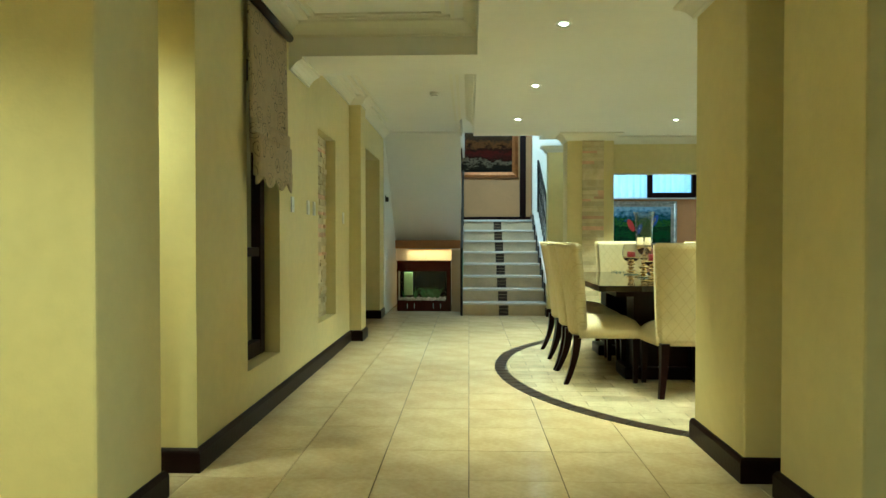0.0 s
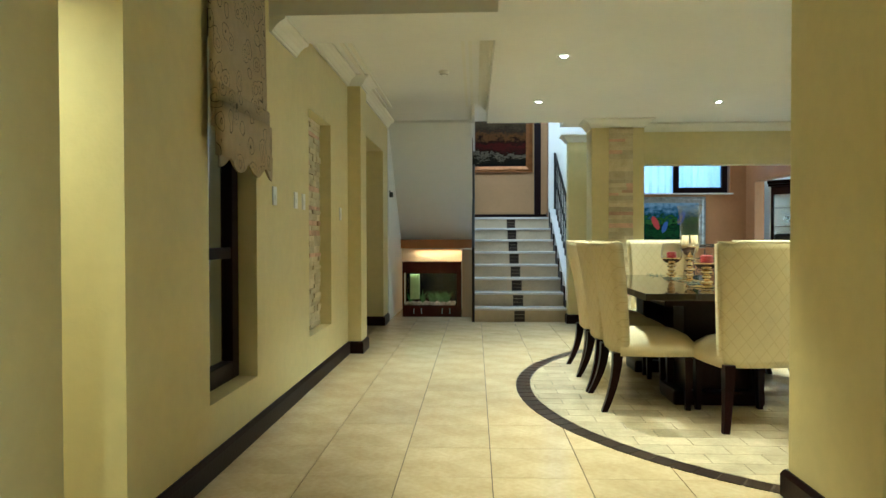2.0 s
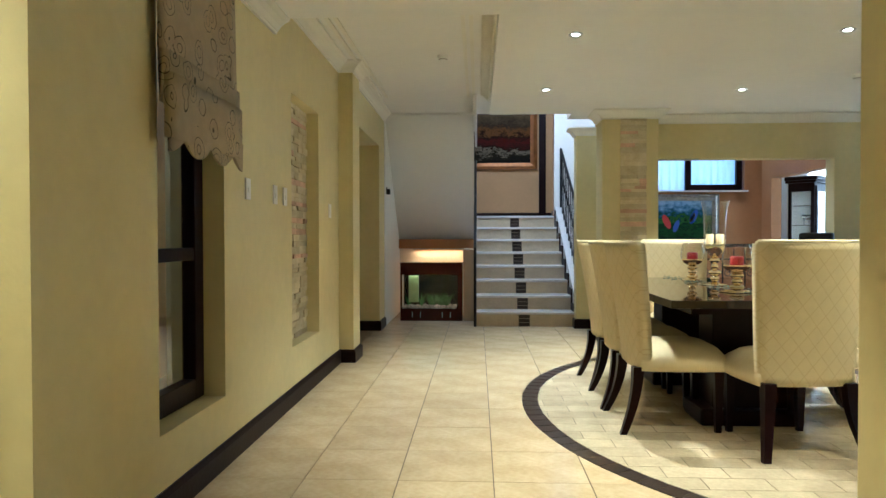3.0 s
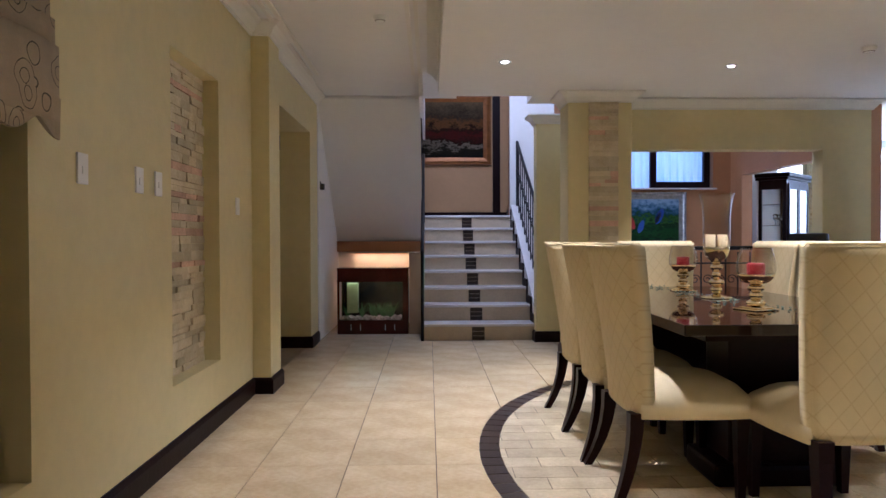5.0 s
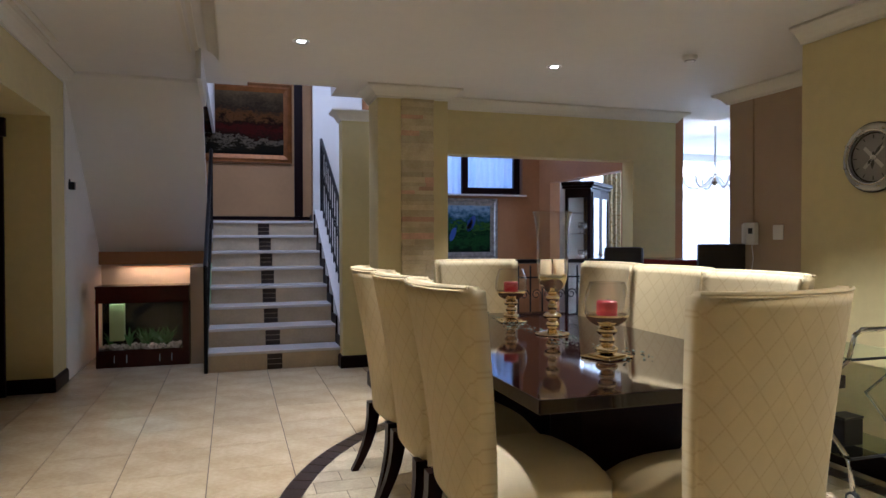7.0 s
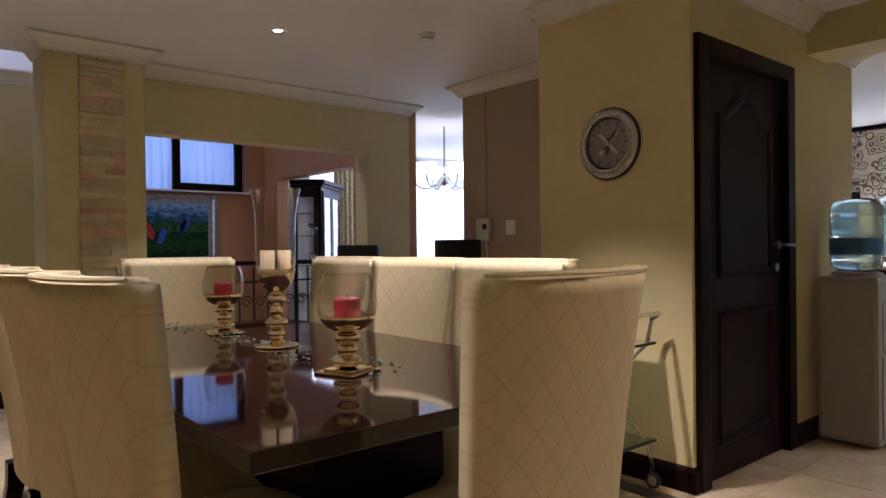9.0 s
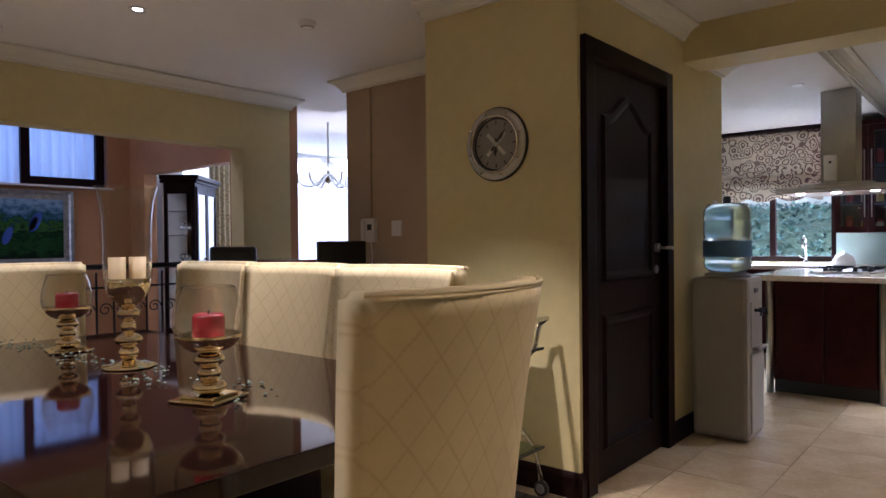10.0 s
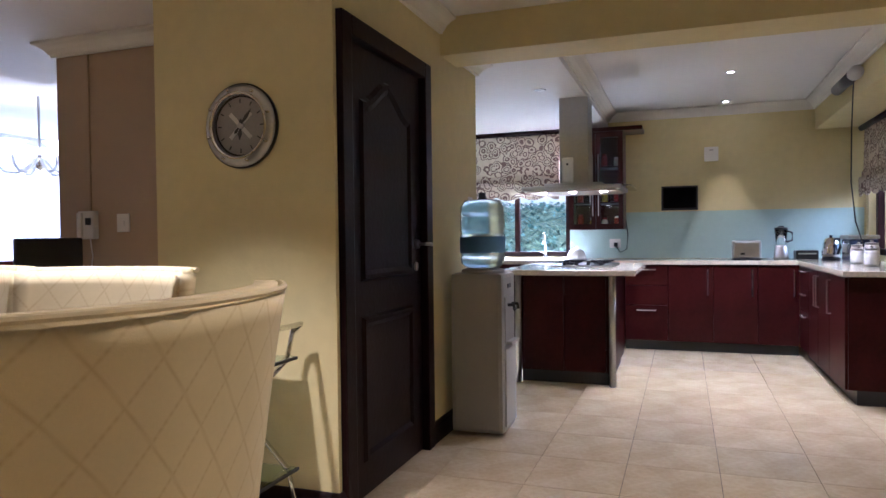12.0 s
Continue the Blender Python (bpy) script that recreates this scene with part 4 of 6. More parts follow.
def goblet(x, y, turn=0):
    g = tagged(empty("candle_holder", x, y, TOP, turn), "gold footed glass goblet with a red candle", "candle holder", "goblets on the dining table")
    G = 1.17
    part("foot", grown(boxes((-0.062, 0.062, -0.062, 0.062, 0.0, 0.007, 0.003), (-0.045, 0.045, -0.045, 0.045, 0.007, 0.013, 0.003)), G), M_GOLD, g, "square gold foot")
    part("stem", grown(lathe(beads(0.013, 0.105, (0.038, 0.026, 0.034), 0.014), 28), G), M_GOLD, g, "turned gold stem", True)
    part("bowl_base", grown(lathe([(0.0, 0.104), (0.02, 0.105), (0.04, 0.110), (0.056, 0.12), (0.067, 0.133), (0.0725, 0.146), (0.0715, 0.147), (0.055, 0.124), (0.03, 0.112), (0.0, 0.110)], 32, cap=False), G), M_GOLD, g, "gold tinted lower bowl", True)
    part("bowl", grown(lathe([(0.0728, 0.147), (0.0755, 0.16), (0.0765, 0.175), (0.0755, 0.19), (0.073, 0.205), (0.069, 0.222), (0.064, 0.238), (0.0585, 0.252)], 36, cap=False), G), M_THIN, g, "clear glass bowl", True)
    part("rim", grown(tube([(0.0585 * math.cos(k * math.pi / 16), 0.0585 * math.sin(k * math.pi / 16), 0.252) for k in range(33)], 0.0016, 6), G), M_THIN, g, "rounded glass rim", True)
    c = part("candle", grown(lathe([(0, 0.118), (0.034, 0.118), (0.035, 0.185), (0.03, 0.192), (0, 0.19)], 24, cap=False), G), M_CRED, g, "red pillar candle", True)
    part("wick", grown(tube([(0, 0, 0.19), (0.002, 0, 0.2)], 0.0015, 5), G), M_BLACK, c)


goblet(1.755, 5.96, 20)
goblet(1.85, 7.13, -12)
hv = tagged(empty("hurricane_vase", 1.84, 6.60, TOP), "tall clear hurricane glass on a turned gold base", "candle holder")
part("foot", lathe([(0.082, 0.0), (0.085, 0.004), (0.08, 0.009), (0.055, 0.014), (0.03, 0.02), (0.018, 0.026)], 36), M_GOLD, hv, "round gold foot", True)
part("stem", lathe(beads(0.026, 0.20, (0.032, 0.044, 0.024, 0.036), 0.013), 28), M_GOLD, hv, "turned gold stem", True)
part("cup", lathe([(0.0, 0.199), (0.024, 0.20), (0.032, 0.212), (0.05, 0.228), (0.062, 0.246), (0.069, 0.268), (0.072, 0.295), (0.0705, 0.295), (0.06, 0.25), (0.04, 0.225), (0.0, 0.21)], 32, cap=False), M_GOLD, hv, "gold tinted cup", True)
part("glass", lathe([(0.0722, 0.295), (0.074, 0.33), (0.0745, 0.38), (0.0745, 0.43), (0.076, 0.48), (0.08, 0.525), (0.087, 0.565), (0.097, 0.597)], 40, cap=False), M_THIN, hv, "clear flared glass", True)
part("rim", tube([(0.097 * math.cos(k * math.pi / 20), 0.097 * math.sin(k * math.pi / 20), 0.597) for k in range(41)], 0.0016, 6), M_THIN, hv, "rounded glass rim", True)
for dx in (-0.034, 0.034):
    part("candle", moved(lathe([(0, 0.235), (0.026, 0.236), (0.027, 0.365), (0, 0.36)], 18, cap=False), dx), M_IVORY, hv, "ivory candle", True)

rn = tagged(empty("pebble_runner", 1.83, 6.28, TOP), "strings of white glass pebbles on the tabletop", "table decoration", kind="stuff")
bm = bmesh.new()
for k in range(150):
    t = k / 110
    s = rg.uniform(0.003, 0.007)
    r = bmesh.ops.create_icosphere(bm, subdivisions=1, radius=s)
    bmesh.ops.transform(bm, matrix=Matrix.Translation((0.05 * math.sin(t * 14) + rg.uniform(-0.07, 0.07), -0.42 + 1.3 * t + rg.uniform(-0.03, 0.03), s * 0.55 + rg.uniform(0, 0.006))) @ Matrix.Diagonal((1.2, 1, 0.6, 1)), verts=r["verts"])
part("pebbles", bm, material("milky_glass", (0.22, 0.27, 0.2), 0.15, vary=0.1, scale=20), rn, smooth=True)

# ---- pantry door ----
dr = tagged(empty("door_1", 4.096, 5.86), "dark wooden panelled door, closed, in a dark frame", "door", kind="structure")
part("door_frame", boxes((-0.52, -0.43, -0.03, 0.02, 0, 2.13, 0.006), (0.43, 0.52, -0.03, 0.02, 0, 2.13, 0.006), (-0.43, 0.43, -0.03, 0.02, 2.045, 2.13, 0.006)), M_SKIRT, dr, "dark wooden architrave")
leaf = part("leaf", boxes((-0.428, 0.428, 0.012, 0.045, 0.008, 2.043)), M_SKIRT, dr, "dark wooden leaf")


def panel(x0, x1, z0, z1, arch, y, d):
    """A raised panel whose top swings up in the middle."""
    bm = bmesh.new()
    n = 16
    top = [(x0 + (x1 - x0) * k / n, z1 - arch + arch * (0.5 - 0.5 * math.cos(2 * math.pi * k / n))) for k in range(n + 1)]
    outline = [(x0, z0), (x1, z0)] + top[::-1]
    rings = []
    for inset, yy in ((0, y), (0.012, y - d), (0.03, y - d), (0.05, y - 0.3 * d)):
        cx, cz = (x0 + x1) / 2, (z0 + z1) / 2
        rings.append([bm.verts.new((x + (inset if x < cx else -inset if x > cx else 0), yy, z + (inset if z < cz else -inset))) for x, z in outline])
    k = len(outline)
    for r, s in zip(rings, rings[1:]):
        for j in range(k):
            bm.faces.new((r[j], r[(j + 1) % k], s[(j + 1) % k], s[j]))
    bm.faces.new(rings[-1])
    bmesh.ops.recalc_face_normals(bm, faces=bm.faces)
    return bm


part("upper_panel", panel(-0.295, 0.295, 0.98, 1.93, 0.13, 0.0115, 0.016), M_SKIRT, dr, "raised arched panel")
part("lower_panel", panel(-0.295, 0.295, 0.16, 0.82, 0.0, 0.0115, 0.016), M_SKIRT, dr, "raised lower panel")
hd = part("door_handle", tube([(0.36, -0.045, 1.14), (0.44, -0.05, 1.14), (0.455, -0.045, 1.135)], 0.009, 8), M_STEEL, dr, "brushed lever handle", True)
part("rose", lathe([(0.0, -0.02), (0.024, -0.02), (0.026, 0.0)], 18, cap=False), M_STEEL, hd).matrix_local = pose(0.36, 0.012, 1.14, -90)
part("spindle", tube([(0.36, 0.012, 1.14), (0.36, -0.047, 1.14)], 0.008, 8), M_STEEL, hd)
part("lock_plate", lathe([(0.0, -0.008), (0.022, -0.008), (0.024, 0.0)], 18, cap=False), M_STEEL, dr, "round key plate").matrix_local = pose(0.36, 0.012, 1.02, -90)
for z in (0.25, 1.8):
    part("hinge", tube([(-0.425, -0.004, z - 0.05), (-0.425, -0.004, z + 0.05)], 0.008, 8), M_STEEL, dr, "steel hinge")
setting("wall_pantry_back", boxes((3.62, 4.70, 6.2, 6.25, 0, 2.6)), M_WALL, "plain pantry inner wall")

# ---- clock ----
ck = new("wall_clock")
ck.matrix_world = pose(3.55, 6.305, 1.667, 0, 0, -90)
face = lambda prof, name, mt, lab="", par=None, steps=40: part(name, lathe(prof, steps, cap=False), mt, par or ck, lab, True)
rot = pose(0, 0, 0, 90)
o = face([(0.0, 0.005), (0.176, 0.005), (0.18, 0.015), (0.165, 0.03), (0.142, 0.034), (0.136, 0.028), (0.136, 0.012)], "bezel", M_STEEL, "wide brushed steel bezel")
o.matrix_local = rot
o = face([(0.141, 0.034), (0.146, 0.04), (0.137, 0.042), (0.132, 0.036), (0.134, 0.026)], "inner_ring", M_CHROME, "polished chrome ring")
o.matrix_local = rot
o = face([(0.0, 0.014), (0.134, 0.014)], "dial", material("silver_dial", (0.3, 0.28, 0.25), 0.35, metal=0.4, vary=0.1, scale=8), "plain silver-grey dial")
o.matrix_local = rot
# Shade in the gap between bezel and dial, put in as a black ring.
o = face([(0.136, 0.013), (0.126, 0.0155), (0.124, 0.0145)], "shadow_ring", M_BLACK, "black ring standing for shade inside the bezel")
o.matrix_local = rot
o = face([(0.178, 0.002), (0.184, 0.004), (0.184, 0.012), (0.178, 0.018)], "outer_edge", M_BLACK, "dark outer edge")
o.matrix_local = rot
def clock_hand(name, angle, reach, wide, out):
    """A flat lance-shaped hand with a broad tail, turned from the top of the dial."""
    bm = bmesh.new()
    outline = [(0.0, reach), (-wide, reach * 0.55), (-wide * 0.35, 0.012), (-wide * 0.35, -0.012), (-wide * 0.9, -reach * 0.35), (0.0, -reach * 0.5), (wide * 0.9, -reach * 0.35), (wide * 0.35, -0.012), (wide * 0.35, 0.012), (wide, reach * 0.55)]
    a = [bm.verts.new((x, -out, z)) for x, z in outline]
    b = [bm.verts.new((x, -out + 0.0015, z)) for x, z in outline]
    bm.faces.new(a)
    bm.faces.new(b[::-1])
    for k in range(len(outline)):
        q = (k + 1) % len(outline)
        bm.faces.new((a[k], b[k], b[q], a[q]))
    bmesh.ops.recalc_face_normals(bm, faces=bm.faces)
    part(name, bm, M_DIALMARK, ck, "dark lance-shaped hand").matrix_local = pose(0, 0, 0, 0, angle, 0)


M_DIALMARK = material("dark_grey_enamel", (0.05, 0.045, 0.04), 0.4)
M_PALEMARK = material("pale_silver_enamel", (0.6, 0.58, 0.52), 0.3, metal=0.5)
clock_hand("hour_hand", 185, 0.062, 0.011, 0.018)
clock_hand("minute_hand", 40, 0.092, 0.009, 0.021)
part("hub", lathe([(0.0, 0.026), (0.012, 0.025), (0.013, 0.014)], 16, cap=False), M_PALEMARK, ck, "pale hub", True).matrix_local = rot
for k in range(4):
    o = part("dial_petal", boxes((-0.009, 0.009, -0.0165, -0.0145, 0.018, 0.075, 0.0)), M_PALEMARK, ck, "pale dial petal")
    o.matrix_local = pose(0, 0, 0, 0, 45 + 90 * k, 0)
for k in range(12):
    o = part("hour_mark", boxes((-0.0025, 0.0025, -0.0165, -0.0145, 0.098, 0.117)), M_DIALMARK, ck, "dark hour mark")
    o.matrix_local = pose(0, 0, 0, 0, 30 * k, 0)
for k in range(8):
    o = part("rim_stud", lathe([(0, 0.045), (0.006, 0.044), (0.007, 0.03)], 8, cap=False), M_CHROME, ck, smooth=True)
    o.matrix_local = rot @ Matrix.Translation((0.158 * math.cos(k * 0.785 + 0.3), 0.158 * math.sin(k * 0.785 + 0.3), 0))
tagged(ck, "round silver wall clock with a steel rim", "clock")

# ---- intercom and switch on the hall wall ----
ic = new("intercom")
ic.matrix_world = pose(4.40, 8.10, 1.28, 0, 0, -90)
part("body", boxes((-0.065, 0.065, -0.045, 0, -0.09, 0.09, 0.01)), M_PLASTIC, ic)
part("handset", boxes((-0.058, -0.018, -0.065, -0.0452, -0.08, 0.08, 0.01)), M_PLASTIC, ic, "white handset")
part("display", boxes((0.0, 0.045, -0.048, -0.0452, 0.0, 0.045)), M_BLACK, ic, "small dark display")
part("conduit", boxes((-0.01, 0.01, -0.012, 0, 0.09, 1.09)), M_TAUPE, ic, "painted conduit")
part("cable", tube([(0.0, -0.01, -0.09), (0.02, -0.012, -0.2), (0.0, -0.01, -0.3), (-0.03, -0.01, -0.5)], 0.004, 6), M_PLASTIC, ic, "thin white cable")
tagged(ic, "white intercom handset unit on the taupe wall", "intercom")
switch_plate(pose(4.40, 7.83, 1.29, 0, 0, -90), h=0.115, w=0.10)

# ---- trolley ----
tr = tagged(empty("glass_trolley", 3.28, 6.38), "chrome tea trolley with glass shelves and castors", "trolley")
for z in (0.22, 0.68):
    part("shelf", boxes((-0.21, 0.21, -0.36, 0.36, z, z + 0.012, 0.003)), glass("shelf_glass", (0.75, 0.9, 0.85)), tr, "clear glass shelf")
    part("shelf_edge", boxes((-0.21, 0.21, -0.368, -0.361, z, z + 0.012)), M_BLACK, tr, "dark glass edge")
for sx in (-0.19, 0.19):
    part("side_frame", tube([(sx, -0.36, 0.07), (sx, -0.33, 0.22), (sx, -0.10, 0.45), (sx, -0.33, 0.68), (sx, -0.36, 0.80)], 0.012, 8), M_CHROME, tr, smooth=True)
    part("side_frame", tube([(sx, 0.36, 0.07), (sx, 0.33, 0.22), (sx, 0.10, 0.45), (sx, 0.33, 0.68), (sx, 0.36, 0.80)], 0.012, 8), M_CHROME, tr, smooth=True)
    for sy in (-0.36, 0.36):
        cs = part("castor", lathe([(0, -0.012), (0.034, -0.012), (0.036, 0), (0.034, 0.012), (0, 0.012)], 20, cap=False), M_BLACK, tr, "small castor wheel", True)
        cs.matrix_local = pose(sx, sy, 0.037, 0, 90, 0)
        part("castor_hub", lathe([(0, -0.014), (0.022, -0.014), (0.024, -0.011)], 16, cap=False), M_STEEL, cs, "grey hub")
part("push_bar", tube([(-0.19, -0.36, 0.80), (-0.19, -0.40, 0.83), (0.19, -0.40, 0.83), (0.19, -0.36, 0.80)], 0.011, 8), M_CHROME, tr, "chrome push bar", True)
bx = tagged(empty("black_box", 3.24, 6.2, 0.2325), "small black box on the trolley shelf", "box")
part("body", boxes((-0.06, 0.06, -0.05, 0.05, 0, 0.13, 0.006)), M_BLACK, bx)
part("lid", boxes((-0.063, 0.063, -0.053, 0.053, 0.13, 0.142, 0.004)), M_BLACK, bx)

# ---- water cooler ----
wc = tagged(empty("water_cooler", 5.0, 5.655), "grey water cooler with a blue water bottle", "water cooler")
part("body", boxes((-0.155, 0.155, -0.16, 0.16, 0.02, 0.96, 0.028)), M_GREYP, wc, smooth=False)
part("front_panel", boxes((-0.12, 0.12, -0.172, -0.158, 0.06, 0.52, 0.008)), material("light_grey_plastic", (0.5, 0.48, 0.44), 0.35), wc, "light grey front panel")
part("tap_recess", boxes((-0.11, 0.11, -0.166, -0.158, 0.55, 0.82, 0.006)), M_GREYP, wc)
for sx in (-0.045, 0.045):
    part("tap", tube([(sx, -0.165, 0.77), (sx, -0.20, 0.77), (sx, -0.205, 0.74)], 0.011, 8), M_BLACK, wc, "black tap")
part("drip_tray", boxes((-0.09, 0.09, -0.20, -0.162, 0.54, 0.56, 0.004)), M_GREYP, wc)
part("badge", boxes((-0.035, 0.035, -0.164, -0.158, 0.87, 0.895)), M_BLACK, wc, "small dark badge")
part("collar", lathe([(0.13, 0.96), (0.13, 0.975), (0.10, 0.985)], 28), M_GREYP, wc, smooth=True)
M_BOTTLE = glass("blue_bottle_plastic", (0.7, 0.86, 0.98), 0.08, 1.1)
M_BOTTLE.node_tree.nodes["Principled BSDF"].inputs["Transmission Weight"].default_value = 0.72
bt = tagged(empty("water_bottle", 5.0, 5.655, 0.985), "blue clear plastic water bottle with a blue label", "water bottle")
part("shell", lathe([(0.0, 0.0), (0.10, 0.003), (0.13, 0.03), (0.135, 0.06), (0.13, 0.075), (0.135, 0.09), (0.135, 0.20), (0.128, 0.21), (0.135, 0.22), (0.135, 0.30), (0.128, 0.31), (0.135, 0.32), (0.132, 0.37), (0.11, 0.41), (0.0, 0.415)], 40, cap=False), M_BOTTLE, bt, smooth=True)
bm = lathe([(0.1375, 0.095), (0.1375, 0.19)], 40, cap=False)
bmesh.ops.delete(bm, geom=[f for f in bm.faces if f.calc_center_median().x > 0.02], context='FACES')
part("label_band", bm, material("blue_label", (0.06, 0.17, 0.36), 0.5, vary=0.1, scale=20), bt, "blue printed label", True)
part("cap", lathe([(0.0, 0.455), (0.022, 0.455), (0.024, 0.41)], 16, cap=False), M_BLACK, bt, "dark cap")

# ---- kitchen ----
def unit(name, m, w, h, d, fronts, label, handle="v", mt=None):
    """A cabinet unit: front towards -y, from x 0 to its width; fronts: list of (x0, x1, z0, z1, handle side)."""
    mt = mt or M_MAHOG
    c = new(name)
    c.matrix_world = m
    part("body", boxes((0, w, 0.0, d, 0.10, h)), mt, c)
    part("plinth", boxes((0, w, 0.05, d, 0, 0.10)), M_BLACK, c)
    for x0, x1, z0, z1, hand in fronts:
        f = part("door" if z1 - z0 > 0.35 else "drawer", boxes((x0 + 0.002, x1 - 0.002, -0.02, -0.001, z0 + 0.002, z1 - 0.002, 0.003)), mt, c)
        if hand == "h":
            xm, zz = (x0 + x1) / 2, z1 - 0.05
            part("handle", tube([(xm - 0.09, -0.02, zz), (xm - 0.09, -0.045, zz), (xm + 0.09, -0.045, zz), (xm + 0.09, -0.02, zz)], 0.006, 6), M_STEEL, f, "steel bar handle")
        elif hand:
            xx = x1 - 0.05 if hand == "r" else x0 + 0.05
            part("handle", tube([(xx, -0.02, z1 - 0.30), (xx, -0.045, z1 - 0.30), (xx, -0.045, z1 - 0.05), (xx, -0.02, z1 - 0.05)], 0.006, 6), M_STEEL, f, "steel bar handle")
    return tagged(c, label, "cabinet", "kitchen base units")


BX = 8.20
# back run, fronts facing -x: local x runs along -y
for k, (y1, w, fr) in enumerate(((5.75, 0.65, [(0, 0.65, 0.10, 0.87, "l")]), (5.08, 0.42, [(0, 0.42, 0.66, 0.87, "h"), (0, 0.42, 0.46, 0.66, ""), (0, 0.42, 0.10, 0.46, "h")]), (4.66, 0.42, [(0, 0.42, 0.10, 0.87, "r")]), (4.24, 0.40, [(0, 0.40, 0.10, 0.87, "r")]), (3.84, 0.36, [(0, 0.36, 0.10, 0.87, "r")]))):
    unit("base_cabinet", pose(BX, y1, 0, 0, 0, -90), w, 0.87, 0.58, fr, "dark mahogany base cabinet with steel bar handles" if len(fr) == 1 else "dark mahogany drawer unit with steel bar handles")
# side run, fronts facing +y: local x runs along -x
for x1, fr in ((8.18, [(0, 0.45, 0.66, 0.87, "h"), (0, 0.45, 0.46, 0.66, "h"), (0, 0.45, 0.10, 0.46, "h")]), (7.73, [(0, 0.45, 0.10, 0.87, "r")]), (7.28, [(0, 0.45, 0.10, 0.87, "l")]), (6.83, [(0, 0.53, 0.10, 0.87, "l")])):
    unit("base_cabinet", pose(x1, 3.46, 0, 0, 0, 180), fr[0][1], 0.87, 0.62, fr, "dark mahogany base cabinet with steel bar handles")
wt = tagged(new("worktop"), "pale speckled stone worktop in an L shape", "worktop")
part("slab", boxes((8.16, 8.795, 3.50, 5.74, 0.872, 0.912, 0.004)), M_GRANITE, wt)
part("slab", boxes((6.27, 8.795, 2.805, 3.50, 0.872, 0.912, 0.004)), M_GRANITE, wt)
part("slab", boxes((8.16, 8.795, 5.74, 7.2, 0.872, 0.912, 0.004)), M_GRANITE, wt)
unit("base_cabinet", pose(BX, 7.2, 0, 0, 0, -90), 1.44, 0.87, 0.58, [(0, 0.72, 0.10, 0.87, "r"), (0.72, 1.44, 0.10, 0.87, "l")], "dark mahogany sink cabinet under the window")

# island
isl = tagged(empty("kitchen_island", 6.42, 5.03), "mahogany kitchen island with steel posts", "kitchen island")
part("body", boxes((0.0, 1.02, 0.0, 0.74, 0.10, 0.872)), M_MAHOG, isl)
part("plinth", boxes((0.03, 1.0, 0.03, 0.72, 0.0, 0.10)), M_BLACK, isl)
for k in range(2):
    part("end_panel", boxes((-0.012, -0.001, 0.05 + k * 0.33, 0.37 + k * 0.33, 0.11, 0.865, 0.003)), M_MAHOG, isl)
for y in (0.0, 0.74):
    part("post", lathe([(0.026, 0.0), (0.026, 0.872)], 20), M_STEEL, isl, "round steel post", True).location = (-0.03, y, 0)
part("countertop", boxes((-0.30, 1.12, -0.19, 0.84, 0.874, 0.915, 0.006)), M_GRANITE, isl, "pale stone counter")
hob = tagged(empty("gas_hob", 6.98, 5.30, 0.9155), "steel gas hob with black pan supports", "hob")
part("plate", boxes((-0.30, 0.30, -0.25, 0.25, 0, 0.012, 0.004)), M_STEEL, hob)
for sx in (-0.14, 0.14):
    for sy in (-0.12, 0.12):
        part("burner", lathe([(0.045, 0.012), (0.045, 0.024), (0.03, 0.03)], 16), M_BLACK, hob).location = (sx, sy, 0)
        part("pan_support", boxes((sx - 0.11, sx + 0.11, sy - 0.004, sy + 0.004, 0.028, 0.04), (sx - 0.004, sx + 0.004, sy - 0.1, sy + 0.1, 0.029, 0.041)), M_IRON, hob, "black iron pan support")
for k in range(4):
    part("knob", lathe([(0.018, 0.012), (0.016, 0.034)], 12), M_BLACK, hob).location = (-0.27, -0.15 + k * 0.1, 0)

# extractor
ex = tagged(empty("extractor_hood", 7.15, 5.41, 1.53), "brushed steel island extractor hood with lit lamps", "extractor hood")
part("chimney", boxes((-0.14, 0.14, -0.125, 0.125, 0.09, 0.85, 0.006)), M_STEEL, ex, "steel chimney")
part("canopy", boxes((-0.35, 0.35, -0.42, 0.42, 0.03, 0.07, 0.012), (-0.22, 0.22, -0.25, 0.25, 0.0701, 0.10, 0.01)), M_STEEL, ex, "flat steel canopy")
part("glass_wing", boxes((-0.36, 0.36, -0.50, -0.421, 0.05, 0.062, 0.004)), M_GLASS, ex, "glass edge")
part("underside", boxes((-0.32, 0.32, -0.38, 0.38, 0.02, 0.031)), material("hood_filter", (0.45, 0.36, 0.28), 0.4, metal=0.5, vary=0.1, scale=20), ex, "perforated filter")
for sy in (-0.26, 0.0, 0.26):
    part("lamp", lathe([(0.0, 0.012), (0.03, 0.014), (0.032, 0.021)], 16, cap=False), M_LAMP, ex, "lit hood lamp").location = (-0.2, sy, 0)
lamp("hood_beam", 'AREA', (6.98, 5.41, 1.53), (6.98, 5.41, 0.9), 6, (1.0, 0.85, 0.65), size=0.08, size_y=0.6)
af = tagged(empty("air_freshener", 7.0, 5.46, 1.635), "white plastic air freshener on the hood", "air freshener")
part("body", boxes((-0.035, 0.0, -0.05, 0.05, 0.0, 0.22, 0.016)), M_PLASTIC, af)
part("sensor", lathe([(0, 0.0), (0.01, 0.001), (0.012, 0.004)], 10, cap=False), M_BLACK, af).matrix_local = pose(-0.037, 0, 0.16, 0, 90, 0)

